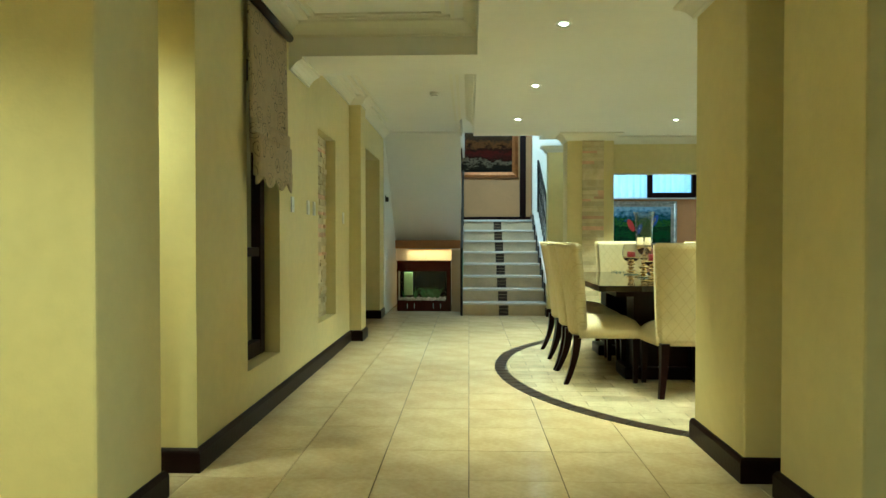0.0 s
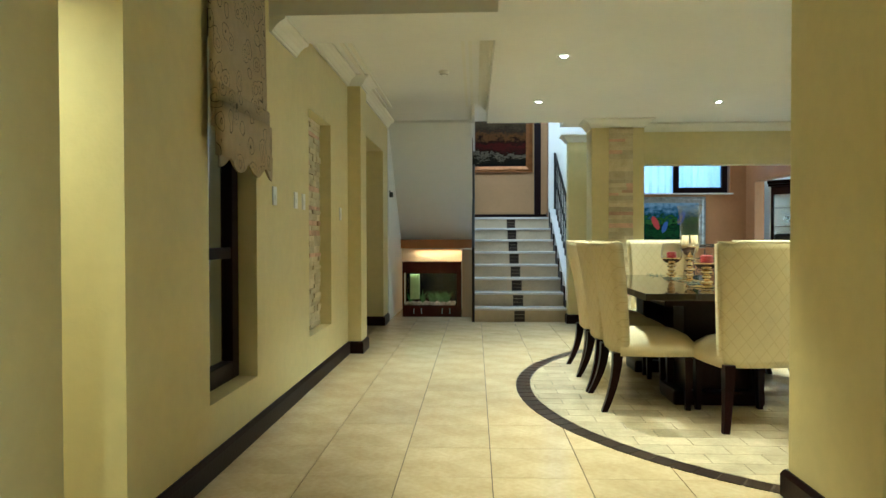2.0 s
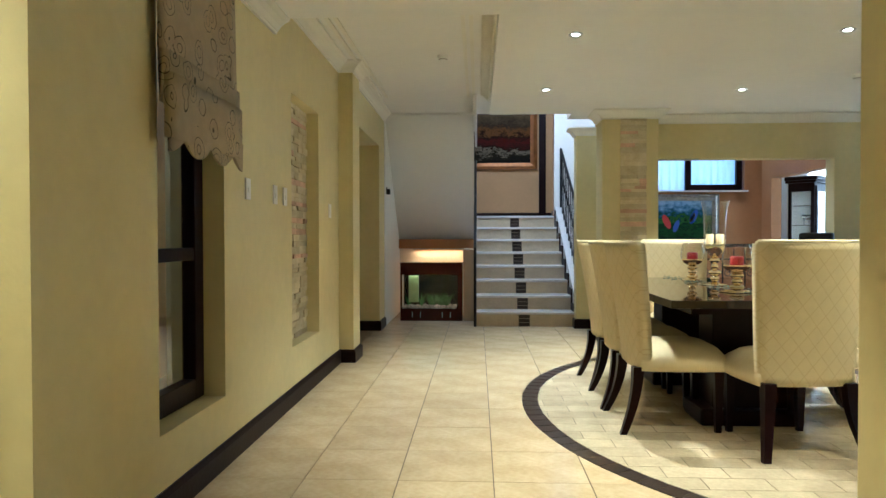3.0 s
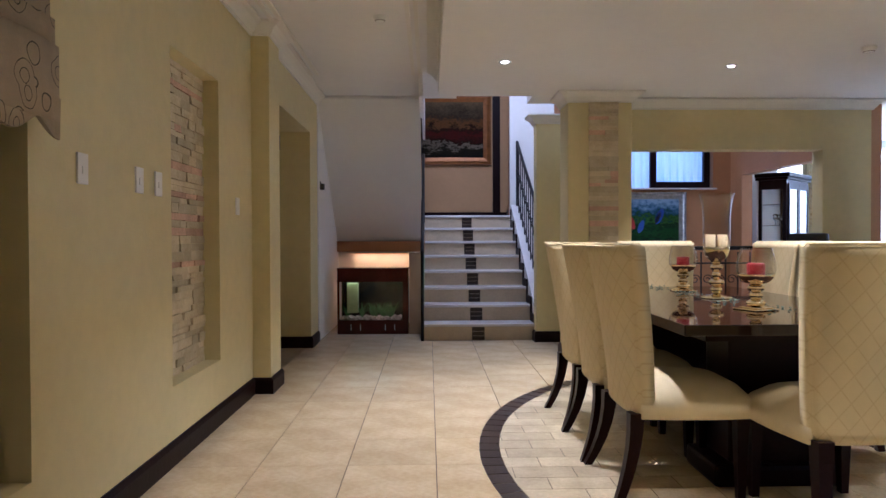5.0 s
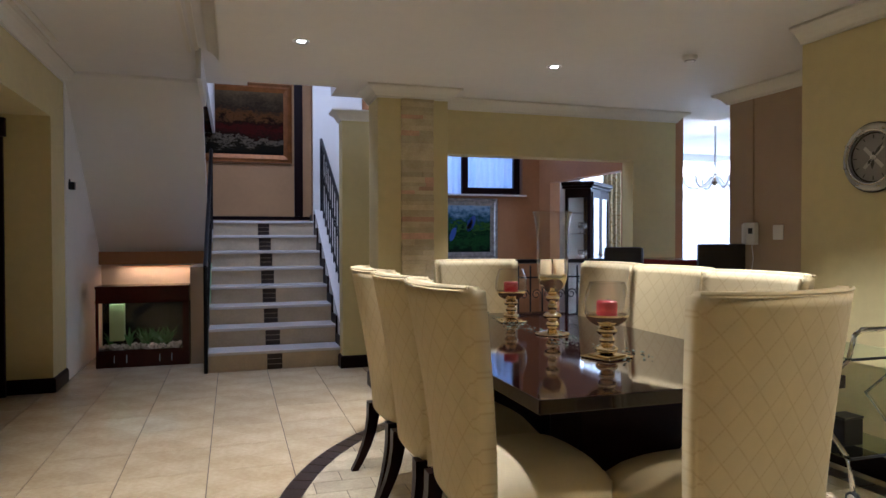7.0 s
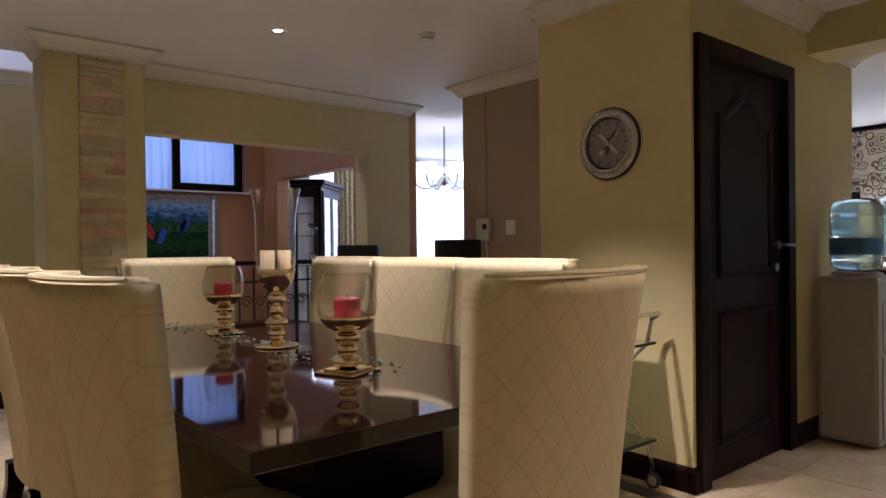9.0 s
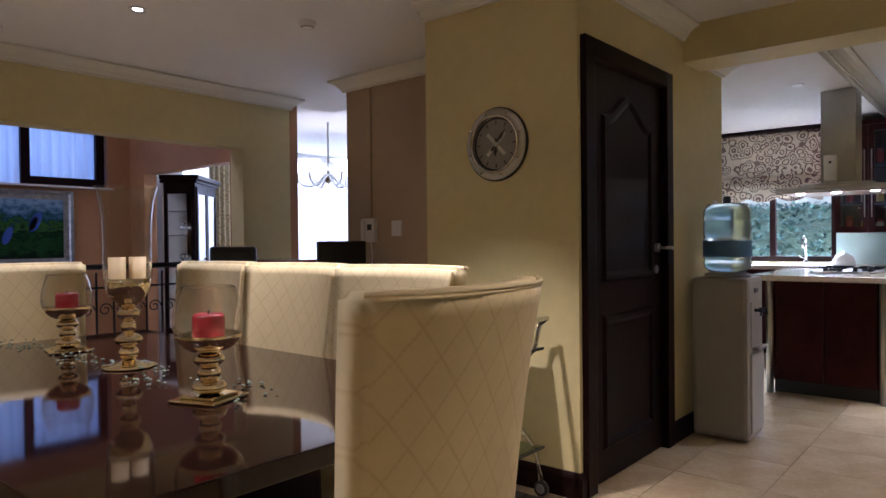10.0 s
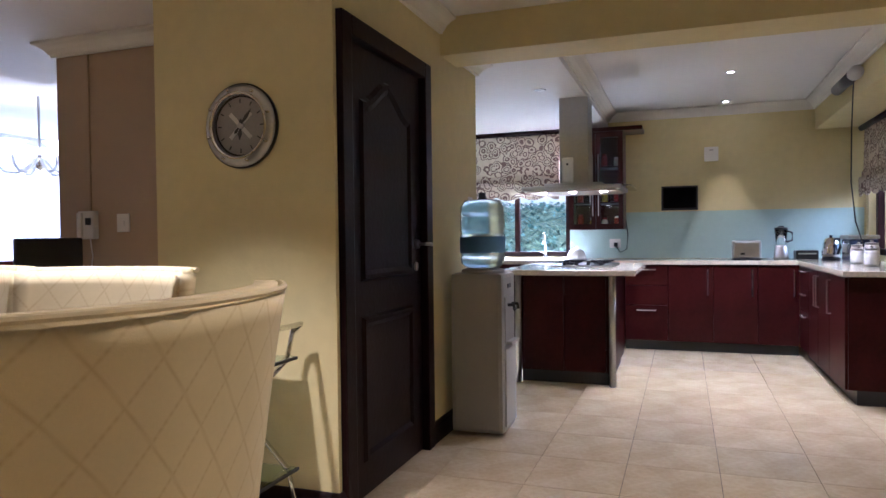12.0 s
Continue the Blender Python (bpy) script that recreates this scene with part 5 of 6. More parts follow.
# wall cabinet with glazed doors
wc2 = tagged(empty("wall_cabinet", 8.45, 5.11, 1.235), "mahogany wall cabinet with glazed doors", "wall cabinet")
part("carcass", boxes((0.32, 0.35, 0, 0.57, 0, 1.04), (0, 0.32, 0, 0.02, 0, 1.04), (0, 0.32, 0.55, 0.57, 0, 1.04), (0, 0.32, 0.02, 0.55, 0, 0.02), (0, 0.32, 0.02, 0.55, 1.02, 1.04)), M_MAHOG, wc2)
for z in (0.28, 0.66):
    part("shelf", boxes((0.03, 0.32, 0.021, 0.549, z, z + 0.016)), M_MAHOG, wc2)
part("crown", boxes((-0.05, 0.35, -0.20, 0.60, 1.041, 1.085, 0.01)), M_MAHOG, wc2, "projecting crown")
for k in range(2):
    y0 = 0.0 + 0.285 * k
    d = part("door", boxes((-0.022, -0.002, y0 + 0.002, y0 + 0.05, 0.0, 1.04), (-0.022, -0.002, y0 + 0.235, y0 + 0.283, 0.0, 1.04), (-0.022, -0.002, y0 + 0.05, y0 + 0.235, 0.0, 0.06), (-0.022, -0.002, y0 + 0.05, y0 + 0.235, 0.98, 1.04)), M_MAHOG, wc2)
    part("pane", boxes((-0.014, -0.010, y0 + 0.05, y0 + 0.235, 0.06, 0.98)), M_GLASS, d, "clear glass pane").visible_shadow = False
    yy = y0 + (0.255 if k == 0 else 0.03)
    part("handle", tube([(-0.022, yy, 0.15), (-0.045, yy, 0.15), (-0.045, yy, 0.80), (-0.022, yy, 0.80)], 0.006, 6), M_STEEL, d, "long steel handle")
rk = random.Random(8)
for k, z in enumerate((0.0215, 0.2965, 0.6765)):
    for j in range(4):
        col = rk.choice(((0.5, 0.35, 0.05), (0.3, 0.03, 0.03), (0.08, 0.25, 0.05), (0.6, 0.55, 0.45)))
        jr = tagged(empty("spice_jar", 8.60, 5.19 + 0.13 * j, 1.235 + z), "small coloured spice jar in the wall cabinet", "jar", "spice jars")
        hh = rk.uniform(0.08, 0.14)
        part("jar", lathe([(0.0, 0), (0.032, 0.002), (0.034, hh * 0.8), (0.022, hh)], 14), material("jar_contents", col, 0.25), jr, smooth=True)
        part("lid", lathe([(0.024, hh), (0.024, hh + 0.018), (0, hh + 0.02)], 14), M_CRED if j % 2 else M_PLASTIC, jr)

# splashback, window, blinds
sp = setting("splashback", boxes((8.788, 8.798, 2.82, 5.73, 0.914, 1.42)), material("aqua_glass_tile", (0.42, 0.55, 0.5), 0.12, vary=0.05, scale=3), "pale aqua glass splashback", "splashback")
casement("window_2", pose(KX + 0.07, 7.0, 0.93, 0, 0, -90), 1.27, 1.42, 1, 2, "dark wooden kitchen window above the sink")
roman_blind(pose(KX - 0.002, 7.02, 2.36, 0, 0, -90), 1.18, 0.80, M_FLORAL, "cream floral roman blind above the kitchen window", waves=4)
casement("window_3", pose(8.7, 2.74, 0.95, 0, 0, 180), 1.1, 1.35, 1, 2, "dark wooden kitchen side window")
roman_blind(pose(8.72, 2.802, 2.20, 0, 0, 180), 1.14, 0.70, M_FLORAL, "cream floral roman blind above the side window", waves=4)
tp = tagged(empty("kitchen_tap", 8.62, 5.98, 0.912), "tall chrome swan-neck kitchen tap", "tap")
part("spout", tube([(0, 0, 0), (0, 0, 0.22)] + [(-0.07 + 0.07 * math.cos(a), 0, 0.22 + 0.07 * math.sin(a)) for a in (0.4, 0.8, 1.2, 1.6, 2.0, 2.4, 2.8, 3.14)] + [(-0.14, 0, 0.17)], 0.011, 8), M_CHROME, tp, smooth=True)
part("base", lathe([(0.028, 0), (0.026, 0.03), (0.014, 0.05)], 16), M_CHROME, tp, smooth=True)
part("lever", tube([(0, 0.012, 0.06), (0, 0.07, 0.09)], 0.006, 6), M_CHROME, tp)

# wall-mounted things
tv = tagged(empty("small_television", 8.80, 4.55, 1.43), "small black flat television on the kitchen wall", "television")
part("bezel", boxes((-0.085, -0.05, -0.185, 0.185, 0.0, 0.26, 0.006)), M_BLACK, tv)
part("screen", boxes((-0.088, -0.0851, -0.165, 0.165, 0.025, 0.24)), material("dark_screen", (0.004, 0.004, 0.005), 0.2, spec=0.1), tv, "dark glossy screen")
part("bracket", boxes((-0.05, -0.001, -0.04, 0.04, 0.08, 0.18)), M_IRON, tv)
th = tagged(empty("alarm_box", 8.80, 4.23, 2.02), "small white alarm box on the cream wall", "alarm box")
part("body", boxes((-0.045, -0.001, -0.07, 0.07, -0.075, 0.075, 0.01)), M_PLASTIC, th)
part("mark", boxes((-0.047, -0.0452, -0.02, 0.02, 0.035, 0.045)), M_GREYP, th, "small grey mark")
so = tagged(empty("wall_socket", 8.788, 5.23, 1.08), "white wall socket with a black plug", "socket")
part("plate", boxes((-0.01, 0, -0.06, 0.06, -0.05, 0.05, 0.003)), M_PLASTIC, so)
part("plug", boxes((-0.05, -0.011, -0.03, 0.01, -0.035, 0.01, 0.006)), M_BLACK, so, "black plug")
part("cable", tube([(-0.05, -0.01, -0.02), (-0.06, -0.06, -0.1), (-0.05, -0.13, -0.06), (-0.03, -0.14, 0.1), (-0.02, -0.12, 0.25), (-0.02, -0.1, 0.33)], 0.005, 6), M_BLACK, so, "black cable")
em = new("emergency_light")
em.matrix_world = pose(7.2, 3.30, 2.36, 0, 0, 0)
part("tube_body", tube([(-0.30, 0, 0.0), (0.30, 0, 0.0)], 0.045, 14), M_BLACK, em, smooth=True)
part("end_cap", tube([(-0.38, 0, 0.0), (-0.30, 0, 0.0)], 0.05, 14), M_PLASTIC, em, "white end cap", True)
part("bracket", boxes((-0.05, 0.05, -0.05, 0.0, -0.02, 0.02)), M_IRON, em)
part("cable", tube([(-0.28, 0.0, -0.05), (-0.27, 0.01, -0.4), (-0.2, 0.0, -0.8), (-0.1, -0.05, -1.1), (0.1, -0.15, -1.3), (0.3, -0.2, -1.4)], 0.005, 6), M_BLACK, em, "black hanging cable")
tagged(em, "black and white tube lamp with a hanging cable", "tube lamp")

# worktop appliances
ts = tagged(empty("toaster", 8.45, 3.92, 0.9125), "brushed steel two-slice toaster on the worktop", "toaster")
part("body", boxes((-0.09, 0.09, -0.13, 0.13, 0.012, 0.19, 0.02)), M_STEEL, ts)
part("base", boxes((-0.085, 0.085, -0.125, 0.125, 0.0, 0.012)), M_BLACK, ts)
for sx in (-0.03, 0.03):
    part("slot", boxes((sx - 0.012, sx + 0.012, -0.09, 0.09, 0.188, 0.192)), M_BLACK, ts)
part("lever", boxes((-0.11, -0.09, 0.02, 0.06, 0.05, 0.07, 0.003)), M_BLACK, ts, "black lever")
bl = tagged(empty("blender", 8.5, 3.60, 0.9125), "steel blender with a clear glass jug", "blender")
part("base", lathe([(0.066, 0), (0.068, 0.03), (0.054, 0.12), (0.045, 0.14)], 24), M_STEEL, bl, smooth=True)
part("jug", lathe([(0.045, 0.14), (0.06, 0.295), (0.058, 0.295), (0.043, 0.145)], 24, cap=False), M_GLASS, bl, "clear glass jug", True)
part("lid", lathe([(0.062, 0.295), (0.062, 0.315), (0.028, 0.32), (0.028, 0.332), (0, 0.332)], 24), M_BLACK, bl, "black lid")
part("jug_handle", tube([(0, -0.056, 0.28), (0, -0.10, 0.265), (0, -0.10, 0.19), (0, -0.05, 0.17)], 0.01, 8), M_BLACK, bl)
rd = tagged(empty("radio_box", 8.5, 3.38, 0.9125), "low black appliance box on the worktop", "appliance")
part("body", boxes((-0.08, 0.08, -0.10, 0.10, 0.0, 0.09, 0.012)), M_BLACK, rd)
part("strip", boxes((-0.083, -0.0805, -0.08, 0.08, 0.05, 0.065)), M_STEEL, rd, "steel strip")
kt = tagged(empty("kettle", 8.3, 3.20, 0.9125), "polished steel electric kettle with a black base", "kettle")
part("base", lathe([(0.08, 0), (0.08, 0.02), (0.07, 0.025)], 24), M_BLACK, kt)
part("body", lathe([(0.075, 0.025), (0.08, 0.06), (0.07, 0.15), (0.055, 0.20), (0.02, 0.215), (0.0, 0.217)], 28), M_CHROME, kt, smooth=True)
part("handle", tube([(-0.05, -0.03, 0.2), (-0.1, -0.05, 0.2), (-0.12, -0.055, 0.13), (-0.08, -0.04, 0.06)], 0.012, 8), M_BLACK, kt, "black handle")
part("knob", lathe([(0.012, 0.215), (0.014, 0.235), (0, 0.238)], 12), M_BLACK, kt)
cm = tagged(empty("coffee_machine", 8.0, 3.02, 0.9125), "black and steel coffee machine on the worktop", "coffee machine")
part("body", boxes((-0.16, 0.16, -0.10, 0.12, 0.0, 0.20, 0.015)), material("blue_black_plastic", (0.02, 0.03, 0.06), 0.25), cm)
part("top", boxes((-0.17, 0.17, -0.11, 0.13, 0.2, 0.235, 0.01)), M_STEEL, cm, "steel top")
part("panel", boxes((-0.08, 0.10, 0.1205, 0.126, 0.08, 0.16)), M_STEEL, cm)
for x, y, r, h in ((7.62, 3.12, 0.06, 0.14), (7.45, 3.15, 0.05, 0.11), (7.28, 3.10, 0.055, 0.16), (7.10, 3.14, 0.05, 0.12)):
    jr = tagged(empty("storage_jar", x, y, 0.9125), "white lidded storage jar on the worktop", "jar", "storage jars")
    part("jar", lathe([(0, 0), (r * 0.9, 0.002), (r, 0.02), (r, h * 0.85), (r * 0.85, h)], 20), M_PLASTIC, jr, smooth=True)
    part("lid", lathe([(r * 0.9, h), (r * 0.9, h + 0.015), (0.012, h + 0.02), (0.012, h + 0.035), (0, h + 0.036)], 20), M_STEEL, jr)
bw = tagged(empty("dish_cover", 8.4, 5.60, 0.9125), "small white domed dish cover by the sink", "dish cover")
part("dome", lathe([(0.10, 0.0), (0.098, 0.05), (0.07, 0.10), (0.02, 0.125), (0.0, 0.127)], 24), M_PLASTIC, bw, smooth=True)
part("knob", lathe([(0.01, 0.125), (0.014, 0.14), (0, 0.145)], 12), M_PLASTIC, bw)
part("base", lathe([(0.11, -0.0), (0.11, 0.006), (0.1, 0.007)], 24), M_STEEL, bw)

# ---- garden bank outside the kitchen window ----
bm = bmesh.new()
n = 40
grid = [[bm.verts.new((9.6 + 5.0 * i / n, 2.0 + 9.0 * j / n, -0.3 + 1.95 * min(1, (i / n) * 1.3) + 0.22 * noise.noise((i * 0.35, j * 0.35, 0.0)) + 0.08 * noise.noise((i * 1.3, j * 1.3, 4.0)))) for j in range(n + 1)] for i in range(n + 1)]
for i in range(n):
    for j in range(n):
        bm.faces.new((grid[i][j], grid[i + 1][j], grid[i + 1][j + 1], grid[i][j + 1]))
setting("garden_bank", bm, material("bank_soil_grass", (0.08, 0.13, 0.1), 0.9, vary=0.4, scale=2), "green planted garden bank outside the window", "ground")
bm = bmesh.new()
for k in range(9000):
    i, j = rg.randrange(n), rg.randrange(n)
    c = grid_c = (9.6 + 5.0 * (i + rg.random()) / n, 2.0 + 9.0 * (j + rg.random()) / n)
    h = -0.3 + 1.95 * min(1, ((c[0] - 9.6) / 5.0) * 1.3)
    p = Vector((c[0], c[1], h + rg.uniform(0.0, 0.14)))
    a, t, s = rg.random() * 6.28, rg.uniform(0.2, 0.9), rg.uniform(0.06, 0.12)
    u, w = Vector((math.cos(a), math.sin(a), t)).normalized() * s, Vector((-math.sin(a), math.cos(a), 0)) * s * 0.3
    bm.faces.new([bm.verts.new(q) for q in (p - u * 0.2, p + u * 0.4 + w, p + u, p + u * 0.4 - w)])
tagged(part("garden_leaves", bm, material("blue_green_leaf", (0.11, 0.23, 0.21), 0.4, vary=0.3, scale=2, island=0.4)), "dense blue-green ground-cover leaves on the bank", "foliage", kind="stuff")

# ---- lounge ----
M_SHEER = bpy.data.materials.new("sheer_curtain")
M_SHEER.use_nodes = True
_n, _l = M_SHEER.node_tree.nodes, M_SHEER.node_tree.links
_d, _t, _m = _n.new("ShaderNodeBsdfDiffuse"), _n.new("ShaderNodeBsdfTranslucent"), _n.new("ShaderNodeMixShader")
_d.inputs[0].default_value = _t.inputs[0].default_value = (0.82, 0.84, 0.86, 1)
_m.inputs[0].default_value = 0.65
_l.new(_d.outputs[0], _m.inputs[1])
_l.new(_t.outputs[0], _m.inputs[2])
_l.new(_m.outputs[0], _n["Material Output"].inputs[0])


def curtain(m, width, drop, folds, depth, mt, label):
    """Hanging cloth from x 0 to its width, from z 0 down."""
    c = new("curtain")
    c.matrix_world = m
    bm = bmesh.new()
    n = folds * 8
    rows = [[bm.verts.new((width * k / n, depth * math.sin(2 * math.pi * folds * k / n + 0.3 * math.sin(k)) * (0.6 + 0.4 * r / 3), -drop * r / 3)) for k in range(n + 1)] for r in range(4)]
    for a, b in zip(rows, rows[1:]):
        for k in range(n):
            bm.faces.new((a[k], b[k], b[k + 1], a[k + 1]))
    part("cloth", bm, mt, c, smooth=True)
    part("rail", tube([(-0.05, 0, 0.02), (width + 0.05, 0, 0.02)], 0.012, 8), M_PLASTIC, c, "white curtain rail")
    return tagged(c, label, "curtain")


casement("window_4", pose(3.44, 12.56, 1.87, 0, 0, 0), 0.88, 0.82, 1, 1, "dark wooden lounge window", t=0.09)
curtain(pose(2.32, 12.62, 2.72), 1.14, 0.86, 9, 0.02, M_SHEER, "blue-white sheer curtain in the lounge window")
curtain(pose(3.46, 12.70, 2.72), 0.86, 0.86, 8, 0.02, M_SHEER, "blue-white sheer curtain behind the dark frame")
setting("window_sill", boxes((2.30, 4.36, 12.40, 12.505, 1.835, 1.858, 0.004)), M_MARBLE, "pale stone window sill", "sill")
setting("backdrop_dusk", boxes((1.9, 4.9, 13.3, 13.32, 1.4, 4.0)), glow("dusk_sky", (0.24, 0.48, 1.0), 0.42), "pale blue dusk sky behind the lounge windows", "backdrop")

# railing across the opening
rl = tagged(empty("opening_railing", 2.09, 9.36), "black wrought-iron railing across the wide opening", "railing")
part("handrail", tube([(0, 0, 1.03), (1.95, 0, 1.03)], 0.02, 8), M_IRON, rl)
for z in (0.10, 0.88):
    part("rail", tube([(0, 0, z), (1.95, 0, z)], 0.009, 6), M_IRON, rl)
for k in range(16):
    part("baluster", tube([(0.06 + 0.122 * k, 0, 0.0), (0.06 + 0.122 * k, 0, 0.99)], 0.008, 6), M_IRON, rl)
    if k < 15:
        part("scroll", tube([(a, 0, b) for a, b in scroll(0.121 + 0.122 * k, 0.72, 0.05)], 0.005, 6), M_IRON, rl)

# ---- sitting room ----
vc = tagged(empty("display_cabinet", 5.2, 12.08, 0, 43), "dark wooden display cabinet with glass doors", "display cabinet")
part("carcass", boxes((0, 0.04, 0, 0.05, 0, 1.95), (0, 0.04, 0.34, 0.38, 0, 1.95), (0.86, 0.90, 0, 0.38, 0, 1.95), (0.04, 0.86, 0, 0.38, 0, 0.12), (0.0, 0.04, 0.05, 0.34, 0, 0.15), (0.0, 0.04, 0.05, 0.34, 1.82, 1.95), (0.04, 0.86, 0, 0.38, 1.90, 1.95)), M_SKIRT, vc)
part("back", boxes((0.0, 0.90, 0.382, 0.40, 0.0, 1.95)), M_PLASTIC, vc, "pale lined back")
part("crown", boxes((-0.03, 0.93, -0.03, 0.42, 1.951, 1.99, 0.012), (-0.06, 0.96, -0.06, 0.42, 1.99, 2.05, 0.015)), M_SKIRT, vc, "moulded crown")
for k in range(2):
    x0 = 0.04 + 0.41 * k
    d = part("door", boxes((x0 + 0.003, x0 + 0.05, -0.02, -0.001, 0.12, 1.90), (x0 + 0.36, x0 + 0.407, -0.02, -0.001, 0.12, 1.90), (x0 + 0.05, x0 + 0.36, -0.02, -0.001, 0.12, 0.2), (x0 + 0.05, x0 + 0.36, -0.02, -0.001, 1.82, 1.90)), M_SKIRT, vc)
    part("pane", boxes((x0 + 0.05, x0 + 0.36, -0.012, -0.008, 0.2, 1.82)), M_THIN, d, "clear glass pane").visible_shadow = False
    part("knob", lathe([(0, -0.03), (0.012, -0.028), (0.008, 0)], 10, cap=False), M_GILT, d).matrix_local = pose(x0 + (0.38 if k == 0 else 0.03), -0.02, 1.0, -90)
for z in (0.5, 0.9, 1.3, 1.6):
    part("glass_shelf", boxes((0.05, 0.85, 0.01, 0.37, z, z + 0.008)), M_GLASS, vc, "glass shelf")
part("side_pane", boxes((0.015, 0.02, 0.05, 0.34, 0.15, 1.82)), M_THIN, vc, "glass side pane").visible_shadow = False
cabinet_at = pose(5.2, 12.08, 0, 0, 0, 43)
for z in (0.5, 0.9, 1.3):
    for j in range(4):
        gl = tagged(new("wine_glass"), "clear stemmed wine glass in the cabinet", "glass", "glasses in the cabinet")
        gl.matrix_world = cabinet_at @ pose(0.12 + 0.17 * j, 0.19, z + 0.0085)
        part("bowl", lathe([(0.03, 0.0), (0.03, 0.004), (0.005, 0.008), (0.005, 0.07), (0.03, 0.09), (0.036, 0.13), (0.03, 0.16), (0.028, 0.16), (0.034, 0.13), (0.0, 0.085)], 16, cap=False), M_GLASS, gl, smooth=True)

M_DRAPE = fabric_rings("cream_floral_drape", (0.55, 0.48, 0.3), (0.35, 0.25, 0.1), 7, (0.2, 0.5))
curtain(pose(5.58, 12.95, 2.45), 2.97, 2.4, 21, 0.03, M_SHEER, "white sheer curtain across the sitting room window")
curtain(pose(8.52, 12.9, 2.45, 0, 0, -90), 5.4, 2.4, 36, 0.03, M_SHEER, "white sheer curtain across the side window")
curtain(pose(5.86, 12.86, 2.45), 0.4, 2.4, 5, 0.04, M_DRAPE, "cream floral drape beside the window")
setting("backdrop_day", boxes((4.6, 9.6, 13.5, 13.52, -0.2, 3.2)), glow("white_daylight", (0.9, 0.96, 1.0), 0.75), "bright overcast daylight outside the window", "backdrop")
setting("backdrop_day_east", boxes((9.3, 9.32, 7.3, 13.4, -0.2, 3.2)), glow("white_daylight_east", (0.9, 0.96, 1.0), 0.75), "bright overcast daylight outside the side window", "backdrop")

ch = tagged(empty("chandelier", 6.05, 10.55, 2.622), "white glass chandelier with flower shades, lit", "chandelier")
part("rod", tube([(0, 0, 0), (0, 0, -0.62)], 0.012, 8), M_STEEL, ch)
part("hub", lathe([(0.0, -0.74), (0.03, -0.72), (0.05, -0.66), (0.02, -0.58)], 16, cap=False), M_CHROME, ch, smooth=True)
M_OPAL = glow("opal_shade", (1.0, 0.95, 0.85), 5)
for k in range(6):
    a = k * math.pi / 3 + 0.25
    c, d = math.cos(a), math.sin(a)
    arm = part("arm", tube([(r * c, r * d, z) for r, z in ((0.04, -0.62), (0.10, -0.70), (0.19, -0.76), (0.29, -0.755), (0.355, -0.70), (0.37, -0.61))], 0.016, 10), M_SHEER, ch, "white curved glass arm", True)
    part("shade", lathe([(0.03, 0), (0.055, 0.025), (0.07, 0.06), (0.10, 0.10), (0.128, 0.122), (0.124, 0.124), (0.066, 0.065), (0.04, 0.02)], 20, cap=False), M_OPAL, arm, "opal flower shade", True).location = (0.37 * c, 0.37 * d, -0.61)

# bar counter with stools
M_BARRED = material("red_lacquered_wood", (0.14, 0.015, 0.012), 0.25, vary=0.2, scale=6, coat=0.3)
bc = tagged(empty("bar_counter", 4.1, 8.78), "dark red wooden bar counter", "bar counter")
part("counter_top", boxes((-0.22, 0.26, -0.30, 0.34, 1.02, 1.06, 0.006)), M_BARRED, bc)
part("body", boxes((-0.14, 0.20, -0.24, 0.28, 0.0, 1.02, 0.004)), M_BARRED, bc)


def bar_stool(x, y, turn, top, w, rounded):
    s = tagged(empty("bar_stool", x, y, 0, turn), "black leather bar stool with a padded back", "bar stool", "stools at the bar")
    part("backrest", boxes((-w / 2, w / 2, -0.20, -0.14, 0.82, top, 0.03 if rounded else 0.012)), M_BLACK, s)
    part("seat", boxes((-w / 2, w / 2, -0.20, 0.18, 0.68, 0.76, 0.02)), M_BLACK, s)
    for sx in (-1, 1):
        part("back_post", boxes((sx * w * 0.35 - 0.015, sx * w * 0.35 + 0.015, -0.19, -0.16, 0.74, 0.9)), M_BLACK, s)
        for sy in (-1, 1):
            part("leg", tube([(sx * (w / 2 - 0.03), sy * 0.15, 0.68), (sx * (w / 2 - 0.01), sy * 0.18, 0.0)], 0.014, 8), M_IRON, s)
    part("footrest", tube([(-w / 2 + 0.02, 0.165, 0.25), (w / 2 - 0.02, 0.165, 0.25)], 0.01, 8), M_IRON, s)


bar_stool(3.72, 8.78, -60, 1.17, 0.36, True)
bar_stool(4.08, 8.18, -20, 1.20, 0.36, False)

# ---- floor tiles ----
CX, CY, RA, RB, RR = 2.65, 6.20, 2.2, 2.36, 0.80


def rim(a, m=0.0):
    """A point of the oval's rim, which is flatter on its pantry side, drawn in by m."""
    return (CX + ((RA if math.cos(a) < 0 else RR) - m) * math.cos(a), CY + (RB - m) * math.sin(a))


inside = lambda x, y, m=0.0: ((x - CX) / ((RA if x < CX else RR) - m)) ** 2 + ((y - CY) / (RB - m)) ** 2 < 1
floor_ob = bpy.data.objects["floor"]
T, JOINT, OX, OY = 0.441, 0.005, 0.222, 3.465
rng = random.Random(9)
solid = [(-1.1 - 0.6, -1.1, 3.53, 10.2)]


def tile_mesh(w, h, name):
    bm = boxes((-w / 2, w / 2, -h / 2, h / 2, -0.005, 0.0))
    me = mesh_from(bm, name)
    return me


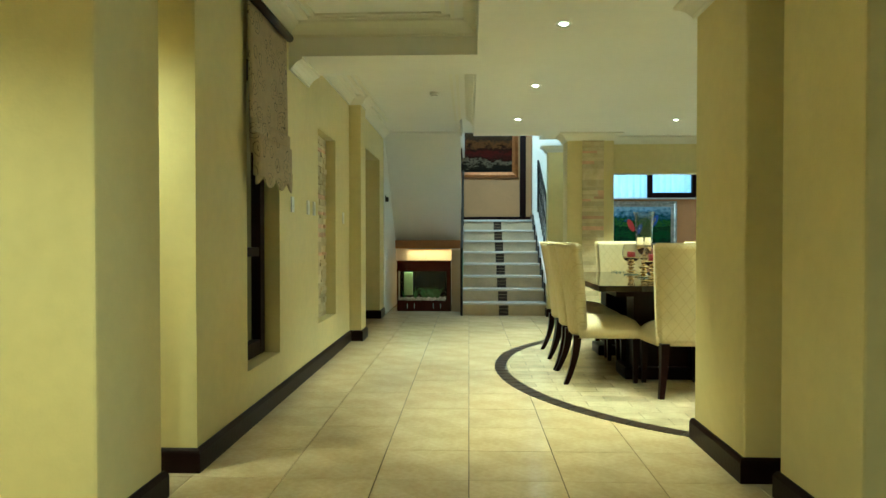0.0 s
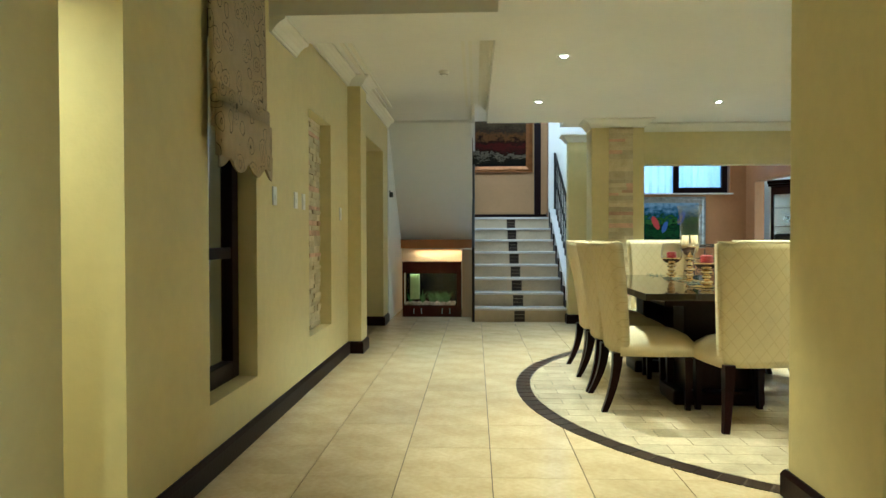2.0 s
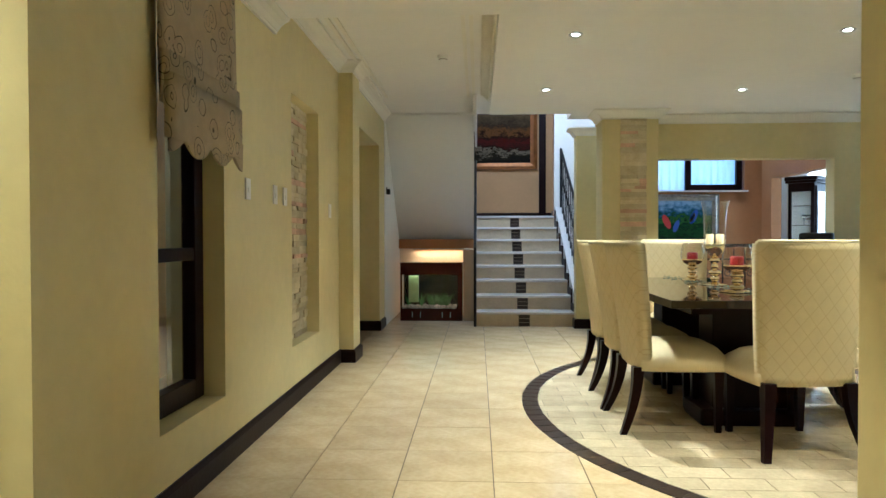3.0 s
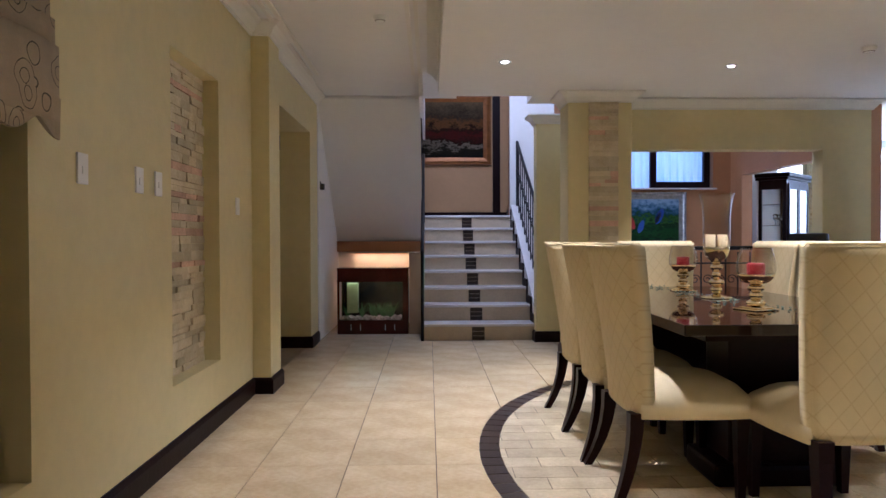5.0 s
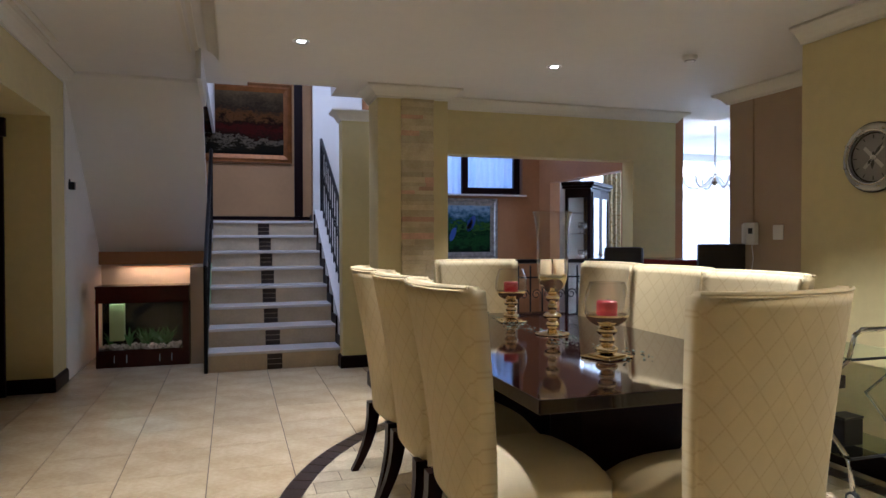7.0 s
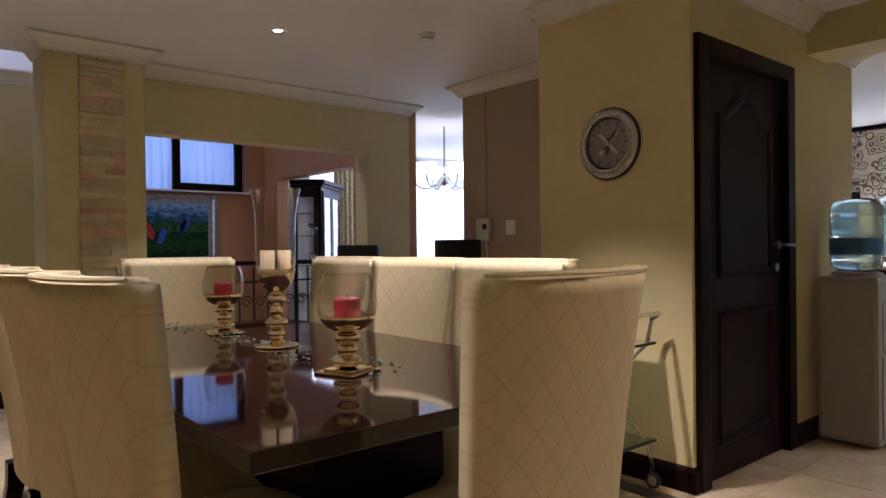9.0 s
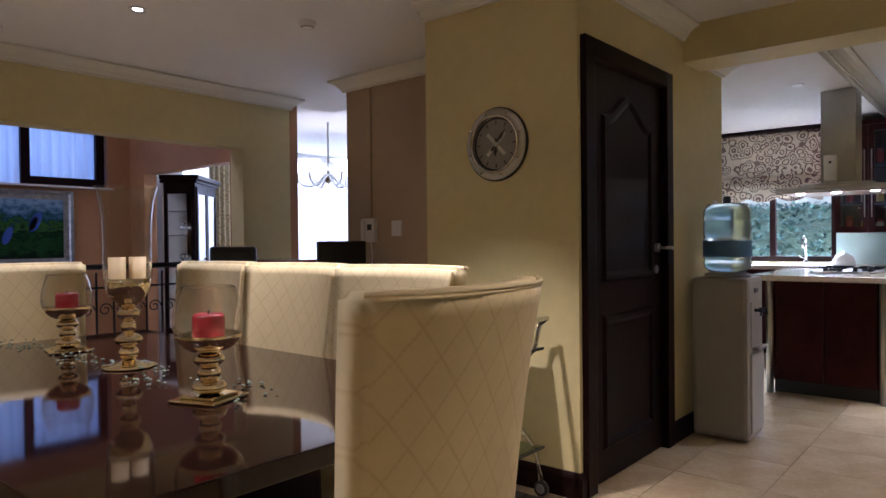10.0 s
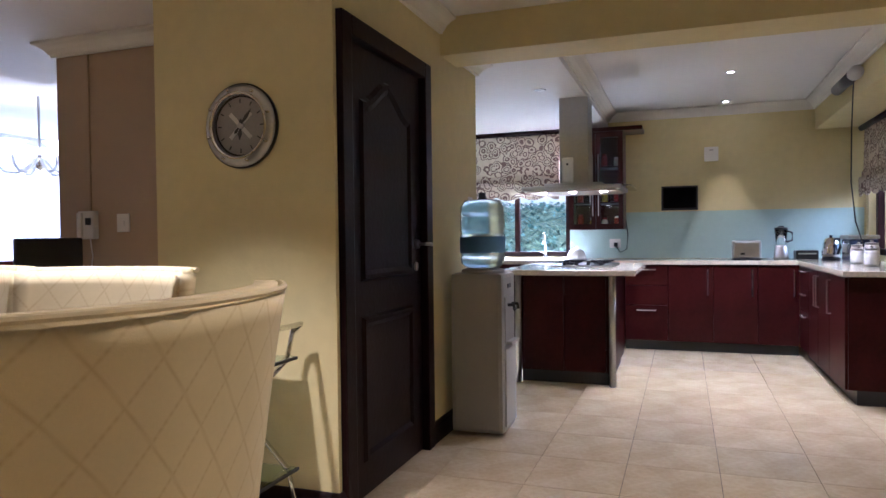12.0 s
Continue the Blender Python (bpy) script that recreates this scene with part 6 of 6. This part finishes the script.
base_tile = [tile_mesh(T - JOINT, T - 0.5 * JOINT - rng.uniform(0, 0.001), "tile") for _ in range(3)]
for me in base_tile:
    me.materials.append(M_TRAV)
rest = bmesh.new()
made = 0
for i in range(-8, 26):
    for j in range(-12, 24):
        x, y = OX + (i + 0.5) * T, OY + (j + 0.5) * T
        if x < -3.0 or x > 8.9 or y < -1.6 or y > 12.4:
            continue
        if all(inside(x + a * T / 2, y + b * T / 2, 0.12) for a in (-1, 1) for b in (-1, 1)):
            continue
        near = (-1.1 < x < 1.7 and 2.4 < y < 10.6) or (3.3 < x < 7.2 and 2.9 < y < 5.9)
        if near and made < 300:
            ob = new("tile", base_tile[(i + j) % 3])
            ob.parent = floor_ob
            ob.location = (x, y, rng.uniform(-0.0004, 0.0004))
            ob.rotation_euler = (0, 0, (i * 7 + j * 3) % 2 * math.pi)
            made += 1
        else:
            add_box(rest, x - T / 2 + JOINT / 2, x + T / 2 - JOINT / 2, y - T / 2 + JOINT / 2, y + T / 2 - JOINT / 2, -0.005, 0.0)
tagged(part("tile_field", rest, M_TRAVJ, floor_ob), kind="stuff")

# inlaid oval: grout bed, dark border bricks, small pavers
bm = bmesh.new()
bm.faces.new([bm.verts.new((*rim(2 * math.pi * k / 96), 0.0012)) for k in range(96)])
setting("oval_bed", bm, M_GROUT, "grout bed of the inlaid floor oval", "floor")
border = tagged(new("oval_border"), "dark brown stone border of the floor oval", "floor inlay", kind="structure")
NB = 120
for k in range(NB):
    a0, a1 = 2 * math.pi * (k + 0.04) / NB, 2 * math.pi * (k + 0.96) / NB
    bm = bmesh.new()
    q = [rim(a, m) for m, a in ((0.0, a0), (0.0, a1), (0.105, a1), (0.105, a0))]
    lo, hi = [bm.verts.new((*p, -0.004)) for p in q], [bm.verts.new((*p, 0.0035)) for p in q]
    bm.faces.new(hi)
    for m in range(4):
        bm.faces.new((lo[m], lo[(m + 1) % 4], hi[(m + 1) % 4], hi[m]))
    bmesh.ops.recalc_face_normals(bm, faces=bm.faces)
    part("border_brick", bm, M_DARKTILE, border)


def clip(poly, m):
    """The part of a convex polygon inside the oval shrunk by m."""
    out = poly
    n = 72
    ring = [rim(2 * math.pi * k / n, m) for k in range(n)]
    for p0, p1 in zip(ring, ring[1:] + ring[:1]):
        ex, ey = p1[0] - p0[0], p1[1] - p0[1]
        side = lambda p: ey * (p[0] - p0[0]) - ex * (p[1] - p0[1])
        res = []
        for p, q in zip(out, out[1:] + out[:1]):
            sp, sq = side(p), side(q)
            if sp <= 0:
                res.append(p)
            if (sp < 0 < sq) or (sq < 0 < sp):
                f = sp / (sp - sq)
                res.append((p[0] + f * (q[0] - p[0]), p[1] + f * (q[1] - p[1])))
        out = res
        if len(out) < 3:
            return []
    return out


pavers = tagged(new("oval_pavers"), "small cream travertine pavers inside the floor oval", "floor inlay", kind="structure")
rest = bmesh.new()
PW, PL = 0.147, 0.294
made = 0
for j in range(-17, 17):
    for i in range(-9, 9):
        x0, y0 = CX + i * PL + (0.5 * PL if j % 2 else 0.0), CY + j * PW
        poly = clip([(x0 + 0.002, y0 + 0.002), (x0 + PL - 0.002, y0 + 0.002), (x0 + PL - 0.002, y0 + PW - 0.002), (x0 + 0.002, y0 + PW - 0.002)], 0.109)
        if len(poly) < 3 or x0 > 3.5:
            continue
        single = made < 290 and (x0 < 2.2 or y0 < 5.6)
        bm = bmesh.new() if single else rest
        hi = [bm.verts.new((*p, 0.003)) for p in poly]
        lo = [bm.verts.new((*p, -0.004)) for p in poly]
        bm.faces.new(hi)
        for m in range(len(poly)):
            bm.faces.new((lo[m], lo[(m + 1) % len(poly)], hi[(m + 1) % len(poly)], hi[m]))
        if single:
            part("paver", bm, M_PAVER, pavers)
            made += 1
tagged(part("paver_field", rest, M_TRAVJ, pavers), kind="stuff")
